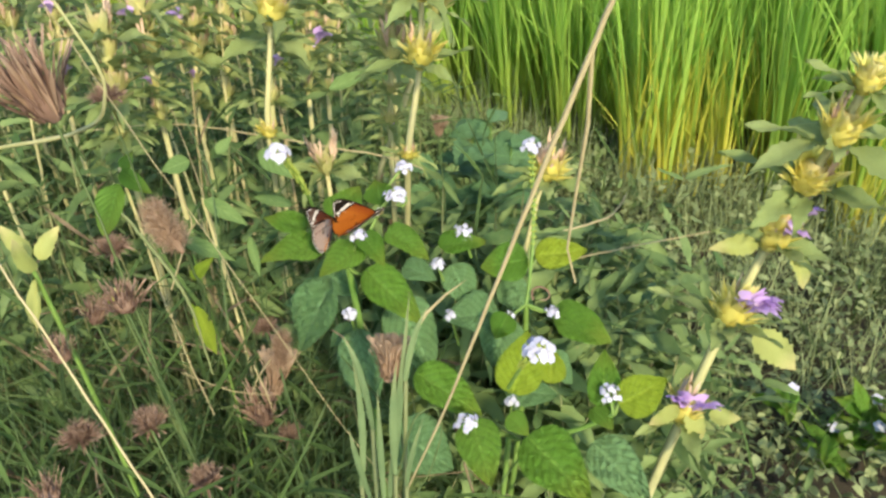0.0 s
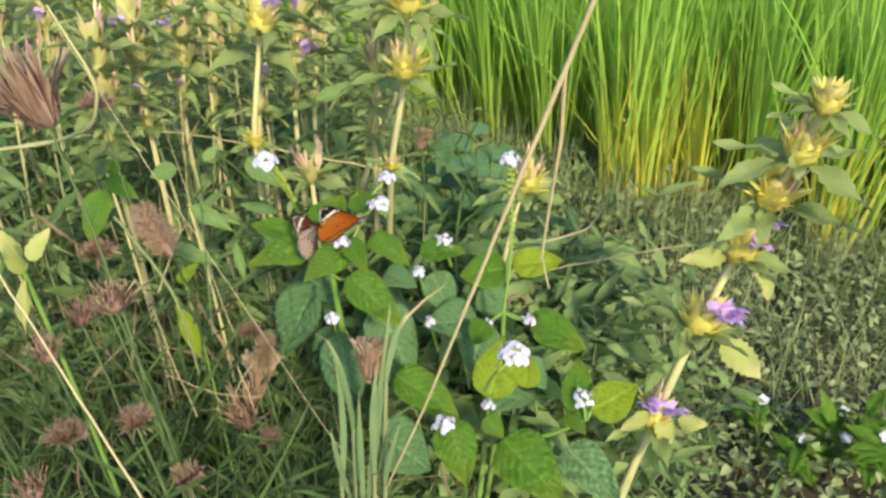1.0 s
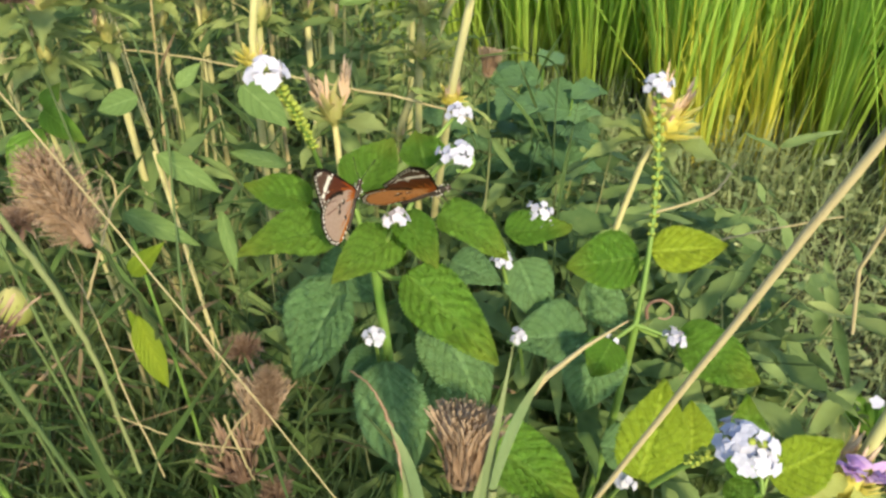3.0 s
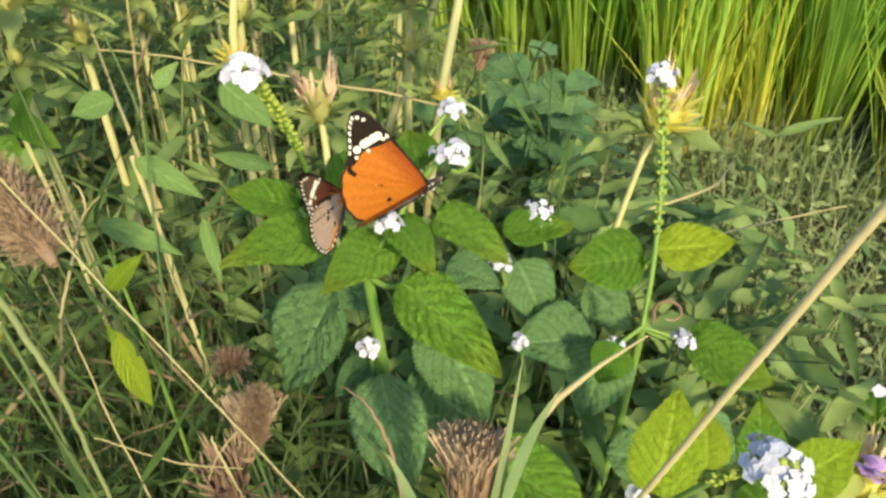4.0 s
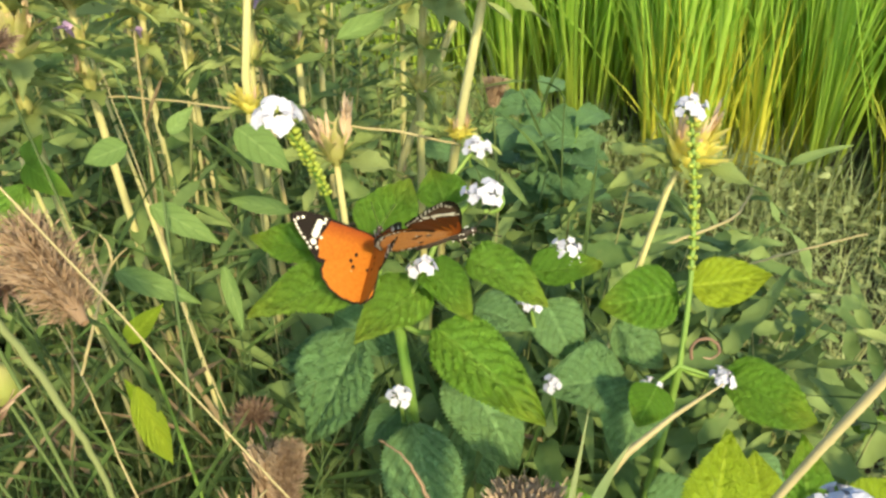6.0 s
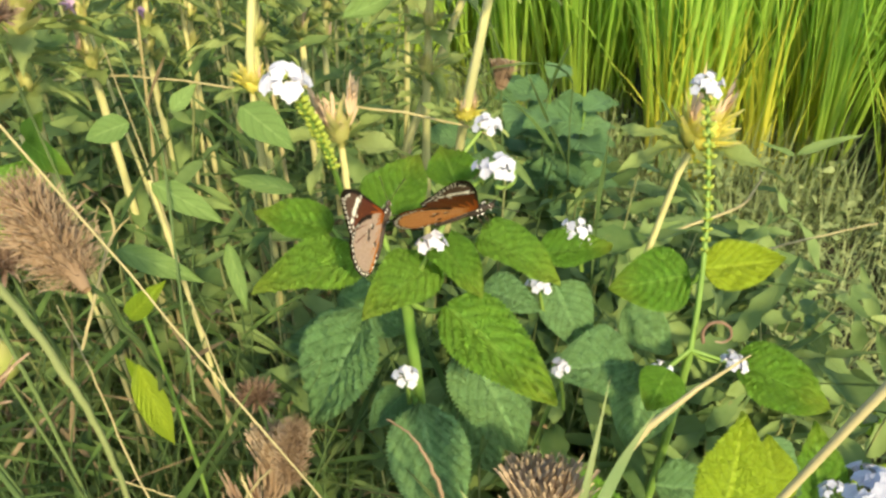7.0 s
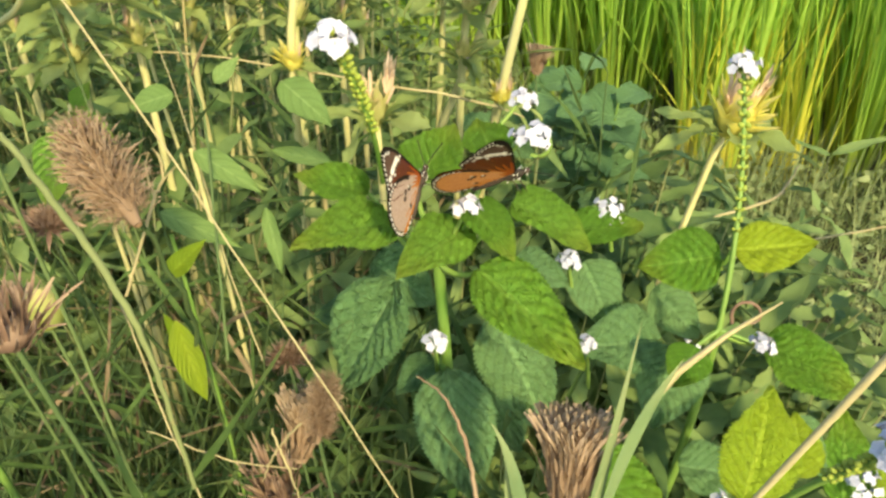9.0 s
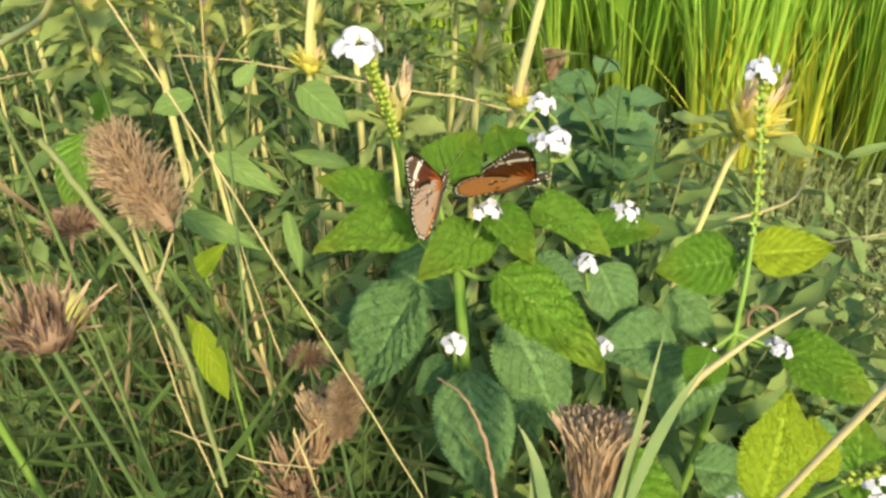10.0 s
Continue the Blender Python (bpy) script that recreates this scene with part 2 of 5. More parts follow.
def leaf_sheet(profile="ovate", nu=9, nv=5, cup=0.25, curl=-0.25, wave=0.03, teeth=0.0, twist=0.0, seed=0):
    """A leaf of length 1 along x and width 1 across y."""
    rng = np.random.default_rng(seed)
    u = np.linspace(0, 1, nu)
    w = PROFILES[profile](np.clip(u, 0.004, 0.996))
    s = np.linspace(-1, 1, nv)
    phase = rng.uniform(0, 6, 2)
    U, S = np.meshgrid(u, s, indexing="ij")
    edge = w[:, None] * S * 0.5
    if teeth:
        notch = 1 + teeth * ((np.arange(nu) % 2) * 2 - 1)
        edge[:, 0] *= notch
        edge[:, -1] *= notch
    z = cup * np.abs(S) ** 1.3 * w[:, None] * 0.5 + curl * U ** 2 + wave * np.sin(9 * U + phase[0] + 2 * S) * np.abs(S)
    y = edge + twist * U ** 2 * 0.3
    verts = np.stack([U, y, z], -1).reshape(-1, 3)
    uv = np.stack([U, S * 0.5 + 0.5], -1).reshape(-1, 2)
    return verts, quads(nu, nv), uv


def stand(base, along, up, length, width, lift=None):
    """The matrix that lays a sheet of unit size at base, along a way, its face towards up."""
    x = unit(along)
    y = np.cross(unit(up), x)
    if np.linalg.norm(y) < 1e-3:
        y = np.cross(vec(0.6, 0.7, 0.2), x)
    y = unit(y)
    z = np.cross(x, y)
    m = np.eye(4)
    m[:3, 0], m[:3, 1], m[:3, 2], m[:3, 3] = x * length, y * width, z * (lift or length), base
    return m


def placed(sheet, m):
    v, f, uv = sheet
    return v @ m[:3, :3].T + m[:3, 3], f, uv


def part(name, mesh, parent, m=None, label=""):
    ob = new(name, mesh)
    ob.parent = parent
    if m is not None:
        ob.matrix_basis = Matrix(m.tolist()) if isinstance(m, np.ndarray) else m
    return tagged(ob, label=label)


def thing(name, label, category, at=(0, 0, 0), group="", kind=""):
    ob = new(name)
    ob.location = at
    return tagged(ob, label, category, group, kind)


def stem_part(name, points, radii, material, parent, label="", sides=6):
    heap = Heap()
    heap.add(*tube(points, radii, sides))
    return part(name, heap.mesh(name, material), parent, label=label)


def one_mesh(name, sheet, material):
    heap = Heap()
    heap.add(*sheet)
    return heap.mesh(name, material)


# ---- ground ----
def ground():
    near_x = np.concatenate([-np.geomspace(300, 2.6, 12), np.linspace(-2.2, 2.6, 70), np.geomspace(3, 300, 12)])
    near_y = np.concatenate([-np.geomspace(300, 1.4, 12), np.linspace(-1.0, 3.4, 64), np.geomspace(3.8, 300, 12)])
    X, Y = np.meshgrid(near_x, near_y, indexing="ij")
    Z = np.array([[0.02 * noise.fractal(Vector((x * 3, y * 3, 0)), 1.0, 2.0, 4) if abs(x) < 4 and abs(y) < 5 else 0 for y in near_y] for x in near_x])
    verts = np.stack([X, Y, Z - 0.01], -1).reshape(-1, 3)
    heap = Heap()
    heap.add(verts, quads(len(near_x), len(near_y))[:, ::-1], verts[:, :2])
    tagged(new("ground", heap.mesh("ground", SOIL)), "soil coloured dark for shade under weeds and a rice field", "ground", kind="structure")


ground()

# ---- rice field ----
def blade_mesh(name, material, seed, droop, width=0.012, nu=8):
    """A narrow arching blade of length 1."""
    rng = np.random.default_rng(seed)
    s = np.linspace(0, 1, nu)
    w = PROFILES["blade"](s) * width
    x = droop * s ** 2.4 + 0.01 * np.sin(5 * s + seed)
    z = s * (1 - 0.22 * droop * s ** 2)
    verts, uv = [], []
    turn = rng.uniform(-0.5, 0.5)
    for i in range(nu):
        c, d = math.cos(turn + 0.8 * s[i]), math.sin(turn + 0.8 * s[i])
        for k, side in enumerate((-1, 0, 1)):
            fold = 0.3 * w[i] * abs(side)
            verts.append((x[i] + side * w[i] * d * 0.5 - fold * c, side * w[i] * c * 0.5, z[i] + fold * 0.2))
            uv.append((s[i], 0.5 + side * 0.5))
    return one_mesh(name, (np.array(verts), quads(nu, 3), np.array(uv)), material)


BENDS = (0.04, 0.09, 0.15, 0.22, 0.34, 0.06)
RICE_BLADES = [blade_mesh("rice_blade", RICE, i, d, 0.014) for i, d in enumerate(BENDS)]
RIPE_BLADES = [blade_mesh("rice_blade", RICE_RIPE, i, d, 0.014) for i, d in enumerate(BENDS)]


def rice_plant(seed, blades, ripe=0.0):
    """A clump of blades; ripe: the share of short yellowing ones."""
    rng = np.random.default_rng(seed)
    clump = thing("rice_plant", "bright green rice plant with yellowing lower blades" if ripe else "bright green rice plant with upright arching blades", "rice plant", group="front rows of the rice field")
    for k in range(blades):
        turn, away = rng.uniform(0, 2 * math.pi), abs(rng.normal(0, 0.035))
        lean = math.degrees(away) * 2.2 + rng.normal(0, 2.5)
        yellow = k < ripe * blades
        size = rng.uniform(0.24, 0.5) if yellow else rng.uniform(0.5, 0.86)
        m = pose(away * math.cos(turn), away * math.sin(turn), -0.005, 0, 0, math.degrees(turn)) @ pose(0, 0, 0, 0, lean, 0)
        part("blade", (RIPE_BLADES if yellow else RICE_BLADES)[rng.integers(6)], clump, m @ Matrix.Diagonal((size, size * (1.5 if yellow else 0.95), size, 1)))
    return clump


def rice_edge(x):
    """Where the field begins: its edge runs obliquely over the ground."""
    return 1.99 - 0.62 * x if x < 0.5 else 1.68 - 0.42 * (x - 0.5)


def rice_field():
    rng = np.random.default_rng(11)
    kinds = [rice_plant(100 + i, 48) for i in range(3)] + [rice_plant(110, 46, 0.8), rice_plant(111, 46, 0.9)]
    used = 0
    for row in range(3):
        for k in range(13):
            x = -0.62 + 0.155 * k + 0.07 * row + rng.normal(0, 0.02)
            y = rice_edge(x) + 0.05 + 0.15 * row + 0.04 * math.sin(k * 1.7) + rng.normal(0, 0.02)
            m = pose(x, y, 0, rng.normal(0, 2), rng.normal(-8, 2), 0) @ pose(0, 0, 0, 0, 0, rng.uniform(-180, 180))
            if used < 3:
                kinds[used].matrix_basis = m
            else:
                copy_thing(kinds[rng.integers(3)], m)
            used += 1
    tufts = ((0.511, 1.585), (0.660, 1.622), (0.587, 1.664), (0.786, 1.706), (0.449, 1.657), (0.888, 1.429))
    for k, (x, y) in enumerate(tufts):
        m = pose(x, y, 0, rng.normal(0, 3), -6, 0) @ pose(0, 0, 0, 0, 0, rng.uniform(-180, 180))
        if k < 2:
            kinds[3 + k].matrix_basis = m
        else:
            copy_thing(kinds[3 + k % 2], m)
    heap = Heap()
    source = []
    for me in RICE_BLADES:
        v = np.array([p.co[:] for p in me.vertices])
        s = np.linspace(0, 1, len(v) // 3)
        source.append((v, quads(len(s), 3), np.stack([np.repeat(s, 3), np.tile((0.0, 0.5, 1.0), len(s))], -1)))
    spots = [(x, rice_edge(x) + (0.36 if -0.75 < x < 1.2 else 0.04) + 0.15 * j + 0.05 * (i % 2)) for i, x in enumerate(np.arange(-2.4, 3.1, 0.15)) for j in range(11)]
    for x, y in spots:
        x, y = x + rng.normal(0, 0.02), y + rng.normal(0, 0.02)
        for _ in range(26 if y < 3 else 16):
            v, f, uv = source[rng.integers(6)]
            turn, away, size = rng.uniform(0, 2 * math.pi), abs(rng.normal(0, 0.04)), rng.uniform(0.55, 0.9)
            m = np.array(pose(x + away * math.cos(turn), y + away * math.sin(turn), 0, 0, -8, 0) @ pose(0, 0, 0, 0, 0, math.degrees(turn)) @ pose(0, 0, 0, 0, math.degrees(away) * 2 + rng.normal(0, 3), 0))
            heap.add(v * size @ m[:3, :3].T + m[:3, 3], f, uv)
    tagged(new("rice_crop", heap.mesh("rice_crop", RICE_FAR)), "dense green rice crop filling the field", "rice", kind="stuff")


rice_field()


# ---- creeping weeds on the open ground, grass and undergrowth ----
def creeping_weeds():
    rng = np.random.default_rng(5)
    sheets = [leaf_sheet(p, 5, 3, cup=c, curl=k, seed=i) for i, (p, c, k) in enumerate((("ovate", 0.2, -0.2), ("spoon", 0.3, -0.3), ("lance", 0.25, -0.35), ("ovate", -0.1, 0.15)))]
    heap = Heap()
    for _ in range(17000):
        x, y = rng.uniform(-0.25, 1.75), rng.uniform(0.42, 1.95)
        if y > rice_edge(x):
            continue
        bump = 0.5 + 0.5 * noise.noise(Vector((x * 7, y * 7, 3)))
        z = abs(rng.normal(0, 0.025)) + 0.09 * bump * rng.uniform(0, 1)
        size = rng.uniform(0.010, 0.024) * (0.7 + 0.6 * bump)
        way = unit(rng.normal(0, 1, 3) * vec(1, 1, 0.3))
        up = unit(vec(rng.normal(0, 0.45), rng.normal(0, 0.45), 1))
        heap.add(*placed(sheets[rng.integers(4)], stand(vec(x, y, z), way, up, size, size * rng.uniform(0.4, 0.75))))
    for _ in range(900):
        x, y = rng.uniform(-0.2, 1.7), rng.uniform(0.45, 1.9)
        a = rng.uniform(0, 6.28)
        d = rng.uniform(0.04, 0.14)
        heap.add(*tube(bow((x, y, 0.0), (x + d * math.cos(a), y + d * math.sin(a), rng.uniform(0.02, 0.11)), (0, 0, 0.02), 4), 0.0009, 3))
    for _ in range(4200):
        x = rng.uniform(-0.3, 1.75)
        y = rng.uniform(0.75, rice_edge(x) - 0.05)
        a, tilt = rng.uniform(0, 6.28), rng.uniform(0.05, 0.7)
        heap.add(*grass_strip(vec(x, y, -0.01), (math.cos(a) * tilt, math.sin(a) * tilt, 1), rng.uniform(0.05, 0.19), rng.uniform(0.0015, 0.004), rng.uniform(0.05, 0.5), 5))
    for _ in range(3600):
        x = rng.uniform(-0.5, 1.9)
        y = rice_edge(x) + rng.uniform(-0.32, 0.08)
        a, tilt = rng.uniform(0, 6.28), rng.uniform(0.05, 0.5)
        heap.add(*grass_strip(vec(x, y, -0.01), (math.cos(a) * tilt, math.sin(a) * tilt, 1), rng.uniform(0.08, 0.26), rng.uniform(0.0015, 0.004), rng.uniform(0.05, 0.5), 5))
    tagged(new("creeping_weeds", heap.mesh("creeping_weeds", CREEP)), "low creeping weeds with small dull green leaves", "weeds", kind="stuff")


def grass_strip(root, way, length, width, droop, n=7):
    """A grass blade that rises from root and bends over along way."""
    s = np.linspace(0, 1, n)
    out = unit(vec(way[0], way[1], 0))
    side = vec(-out[1], out[0], 0)
    line = root + np.outer(length * (way[2] * s - droop * s ** 2.2), vec(0, 0, 1)) + np.outer(length * (s * math.hypot(way[0], way[1]) + 0.5 * droop * s ** 2), out)
    w = width * PROFILES["blade"](s)
    verts = np.stack([line - side * w[:, None] * 0.5, line + vec(0, 0, -0.15) * w[:, None], line + side * w[:, None] * 0.5], 1).reshape(-1, 3)
    return verts, quads(n, 3), np.stack([np.repeat(s, 3), np.tile((0.0, 0.5, 1.0), n)], -1)


def grass_tangle():
    """Tufts that fan out from one root, leafy culms that cross one another, dry stalks between them."""
    rng = np.random.default_rng(8)
    green, dead, culms = Heap(), Heap(), Heap()
    for k in range(600):
        if k % 4 < 2:
            x, y = rng.uniform(-0.5, -0.03), rng.uniform(0.30, 0.62)
        elif k % 4 < 3:
            x, y = rng.uniform(-0.95, 0.12), rng.uniform(0.34, 1.1)
        else:
            x, y = rng.uniform(-1.1, 1.4), rng.uniform(0.6, 1.7)
        tall = 0.34 + 0.16 * min(1, max(0, (y - 0.36) * 1.6)) if x < 0.1 else 0.17
        tall *= rng.uniform(0.62, 1.08)
        if y > rice_edge(x) - 0.15:
            continue
        lean = rng.normal(0, 0.16, 2)
        for _ in range(rng.integers(5, 13)):
            a, tilt = rng.uniform(0, 6.28), abs(rng.normal(0.08, 0.24))
            way = (math.cos(a) * tilt + lean[0], math.sin(a) * tilt + lean[1], 1)
            strip = grass_strip(vec(x + rng.normal(0, 0.006), y + rng.normal(0, 0.006), -0.01), way, tall * rng.uniform(0.55, 1.1), rng.uniform(0.0011, 0.0032), rng.uniform(0.0, 0.42))
            (dead if x < 0 and rng.random() < 0.06 else green).add(*strip)
    blade = [leaf_sheet("blade", 7, 3, 0.02, c, 0.012, twist=t, seed=70 + i) for i, (c, t) in enumerate(((-0.15, 0.2), (-0.4, -0.2), (0.1, 0.1), (-0.7, 0.3)))]
    for k in range(330):
        near = k % 3 < 2
        x, y = (rng.uniform(-0.46, -0.03), rng.uniform(0.28, 0.6)) if near else (rng.uniform(-0.9, 0.1), rng.uniform(0.5, 1.1))
        a, d = rng.uniform(0, 6.28), abs(rng.normal(0, 0.13))
        z = rng.uniform(0.26, 0.47) if near else rng.uniform(0.35, 0.55)
        kink = rng.normal(0, 0.014, 3)
        mid = vec(x + 0.5 * d * math.cos(a) + kink[0], y + 0.3 * d * math.sin(a), z * 0.62)
        lower = bow((x, y, -0.01), mid, kink, 6)
        upper = bow(mid, (x + d * math.cos(a) + 2 * kink[1], y + 0.5 * d * math.sin(a), z), -kink * 0.6, 6)
        line = np.vstack([lower, upper[1:]])
        culms.add(*tube(line, np.linspace(rng.uniform(0.0009, 0.0016), 0.0005, 11), 5))
        for i in range(4, 11, 2):
            b = rng.uniform(0, 6.28)
            way = vec(math.cos(b), math.sin(b) * 0.8, rng.uniform(0.4, 1.8))
            size = rng.uniform(0.05, 0.11)
            (dead if rng.random() < 0.04 else green).add(*placed(blade[rng.integers(4)], stand(line[i], way, vec(rng.normal(0, 0.4), -0.4, 1), size, rng.uniform(0.0022, 0.0044), size)))
    for _ in range(150):
        x, y = rng.uniform(-0.8, 0.1), rng.uniform(0.34, 0.95)
        a, d = rng.uniform(0, 6.28), rng.uniform(0.08, 0.3)
        z = rng.uniform(0.12, 0.38)
        dead.add(*tube(bow((x, y, z), (x + d * math.cos(a), y + 0.5 * d * math.sin(a), max(0.03, z - rng.uniform(-0.05, 0.2))), (0, 0, 0.03), 6, 0.004, rng.integers(9999)), rng.uniform(0.0006, 0.0014), 4))
    tagged(new("pale_culms", culms.mesh("pale_culms", PALE_GRASS)), "pale green grass culms rising through the tangle", "grass", kind="stuff")
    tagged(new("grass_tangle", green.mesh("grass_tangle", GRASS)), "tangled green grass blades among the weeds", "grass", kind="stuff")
    tagged(new("dead_grass", dead.mesh("dead_grass", DEAD_GRASS)), "dry tan grass stalks lying through the tangle", "grass", kind="stuff")


def undergrowth():
    rng = np.random.default_rng(21)
    sheets = [leaf_sheet("lance", 7, 3, 0.1, (-0.35, -0.1, 0.2)[i], 0.03, seed=i) for i in range(3)] + [leaf_sheet("lance", 9, 3, 0.1, (-0.25, 0.1, -0.5)[i], 0.04, 0.14, seed=9 + i) for i in range(3)]
    leaves, stems = Heap(), Heap()
    for k in range(1500):
        if k % 3 == 0:
            x, y = rng.uniform(-0.08, 0.22), rng.uniform(0.52, 0.8)
            tall = rng.uniform(0.25, 0.44)
        elif k % 3 == 1:
            x, y = rng.uniform(-1.2, 0.1), rng.uniform(0.62, 1.7)
            tall = rng.uniform(0.3, 0.56)
        else:
            x, y = rng.uniform(-1.0, 0.5), rng.uniform(0.5, 1.8)
            if x < -0.08 and y < 0.72:
                x, y = x - 0.1, y + 0.4
            tall = rng.uniform(0.1, 0.3) if x < 0.1 else rng.uniform(0.06, 0.2)
        if x > -0.14 and y > 0.85:
            tall *= 0.5
        lean = rng.normal(0, 0.12, 2) * tall
        line = bow((x, y, -0.01), (x + lean[0], y + lean[1], tall), (rng.normal(0, 0.012), rng.normal(0, 0.012), 0), 6)
        stems.add(*tube(line, np.linspace(0.0022, 0.0010, 6) if y > 0.74 and x < 0.1 else np.linspace(0.0012, 0.0006, 6), 4))
        pairs = int(tall / 0.035)
        for i in range(pairs):
            s = (i + 1) / pairs * 5
            p = line[min(4, int(s))] * (1 - s % 1) + line[min(5, int(s) + 1)] * (s % 1) if s < 5 else line[5]
            a = rng.uniform(0, 6.28)
            for turn in (0, math.pi):
                way = vec(math.cos(a + turn), math.sin(a + turn), rng.uniform(-0.4, 0.9))
                size = rng.uniform(0.022, 0.062)
                kind = rng.integers(3) + (3 if k % 2 else 0)
                leaves.add(*placed(sheets[kind], stand(p, way, vec(rng.normal(0, 0.5), rng.normal(-0.2, 0.5), 1), size, size * (rng.uniform(0.14, 0.2) if kind < 3 else rng.uniform(0.24, 0.36)))))
    tagged(new("undergrowth_leaves", leaves.mesh("undergrowth_leaves", UNDER)), "dense green undergrowth of small weed leaves", "undergrowth", kind="stuff")
    tagged(new("undergrowth_stems", stems.mesh("undergrowth_stems", UNDER_STEM)), "thin pale green weed stems in the undergrowth", "undergrowth", kind="stuff")


creeping_weeds()
grass_tangle()
undergrowth()

# ---- heliotrope: broad quilted leaves, curled spikes of white florets ----


def quilted(sheet, seed):
    """Raises the cells between the veins of a leaf."""
    v, f, uv = sheet
    u, side = uv[:, 0], np.abs(uv[:, 1] * 2 - 1)
    run = 8 * u - 2.9 * side ** 1.25
    rows = np.abs(np.sin(math.pi * run)) ** 0.7
    cells = np.array([noise.noise(Vector((a * 16 + seed, b * 9, 0.0))) for a, b in uv])
    v = v.copy()
    net = np.abs(np.sin(2.6 * math.pi * side + 1.3 * run))
    v[:, 2] += (0.055 * rows + 0.05 * rows * net + 0.03 * cells) * np.minimum(1, 4 * side) * np.minimum(1, 5 * (1 - side) + 0.3)
    return v, f, uv


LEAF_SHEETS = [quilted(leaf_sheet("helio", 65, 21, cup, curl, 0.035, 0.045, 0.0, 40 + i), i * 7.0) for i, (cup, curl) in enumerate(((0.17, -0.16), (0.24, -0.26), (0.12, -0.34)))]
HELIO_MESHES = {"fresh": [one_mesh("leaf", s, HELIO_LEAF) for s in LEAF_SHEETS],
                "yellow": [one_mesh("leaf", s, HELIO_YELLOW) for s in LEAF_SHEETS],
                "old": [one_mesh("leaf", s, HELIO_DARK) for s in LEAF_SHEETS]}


def helio_leaf(plant_, base, tip, wide, face=(0, -0.45, 1), look_="fresh", kind=0, stalk=None):
    """One leaf from its base to its tip; stalk: where its stalk leaves the stem."""
    base, tip = vec(*base), vec(*tip)
    along = tip - base
    length = float(np.linalg.norm(along))
    up = unit(face)
    drop = (0.16, 0.26, 0.34)[kind]
    along = along + unit(np.cross(np.cross(along, up), along)) * drop * length * 0.8
    ob = part("leaf", HELIO_MESHES[look_][kind], plant_, stand(base, along, up, length, wide * 0.88))
    if stalk is not None:
        stem_part("leaf_stalk", bow(stalk, base, (0, 0, -0.004), 5), np.linspace(0.0016, 0.0011, 5), HELIO_STEM, plant_, sides=5)
    return ob


def floret_mesh():
    heap = Heap()
    petal = leaf_sheet("ovate", 7, 5, 0.2, -0.12, 0, seed=1)
    for k in range(5):
        a = 2 * math.pi * k / 5
        heap.add(*placed(petal, stand(vec(0, 0, 0.0016), (math.cos(a), math.sin(a), 0.15), (0, 0, 1), 0.0024, 0.0026)))
    heap.add(*tube([(0, 0, -0.0016), (0, 0, 0.0003), (0, 0, 0.0017)], [0.0006, 0.0008, 0.0013], 6))
    return heap.mesh("floret", FLORET)


FLORET_MESH = floret_mesh()


def bud_heap():
    u = np.linspace(0, math.pi, 5)
    verts, uv = [], []
    for i in u:
        for j in range(6):
            w = 2 * math.pi * j / 6
            verts.append((math.sin(i) * math.cos(w) * 0.75, math.sin(i) * math.sin(w) * 0.75, 1 - math.cos(i)))
            uv.append((i / math.pi, j / 6))
    return np.array(verts), quads(5, 6, True), np.array(uv)


BUD_SHEET = bud_heap()
BUD_MESH = one_mesh("bud", BUD_SHEET, BUD)


def helio_spike(plant_, root, top, sag=(0, 0, 0), bloom=9, spread=0.006, buds=True, curl=0.0, thick=0.0013, seed=0, size=1.0):
    """A flower spike: a stalk, two rows of green buds under the bloom, white florets at its top."""
    rng = np.random.default_rng(seed)
    line = bow(root, top, sag, 14)
    end = unit(line[-1] - line[-2])
    if curl:
        side = unit(vec(end[0], end[1], 0) + vec(0.01, 0, 0))
        hook = [line[-1] + curl * (side * math.sin(a) - vec(0, 0, 1) * (1 - math.cos(a))) for a in np.linspace(0.5, 3.6, 7)]
        line = np.vstack([line, hook])
    spike = stem_part("flower_spike", line, np.linspace(thick, thick * 0.7, len(line)), HELIO_STEM, plant_, sides=5)
    if buds:
        for i in range(5, 14):
            for half in (0.0, 0.5):
                s = min(13, i + half)
                p = line[int(s)] + (line[min(13, int(s) + 1)] - line[int(s)]) * (s % 1)
                for turn in range(4):
                    a = turn * math.pi / 2 + rng.uniform(-0.3, 0.3) + i
                    out = unit(vec(math.cos(a), math.sin(a), 0.7))
                    r = rng.uniform(0.0016, 0.0022) * (0.65 + 0.35 * (i - 5) / 8)
                    part("bud", BUD_MESH, spike, stand(p + out * 0.0006, np.cross(out, vec(0.2, 0.1, 1)), out, r, r))
    bloom, spread = int(bloom * 2.1), spread * 0.85
    for k in range(bloom):
        a = 2.4 * k
        r = spread * math.sqrt((k + 0.3) / bloom)
        out = unit(vec(math.cos(a) * r / spread * 1.3, math.sin(a) * r / spread * 1.3 - 0.3, 0.7))
        q = line[13] + vec(math.cos(a) * r, math.sin(a) * r, 0.003 - 0.6 * r) - end * rng.uniform(0, 0.9) * spread * (r / spread) + rng.normal(0, 0.0007, 3)
        part("floret", FLORET_MESH, spike, stand(q, np.cross(out, vec(math.sin(k), math.cos(k), 0.3)), out, size, size, size))
    return spike


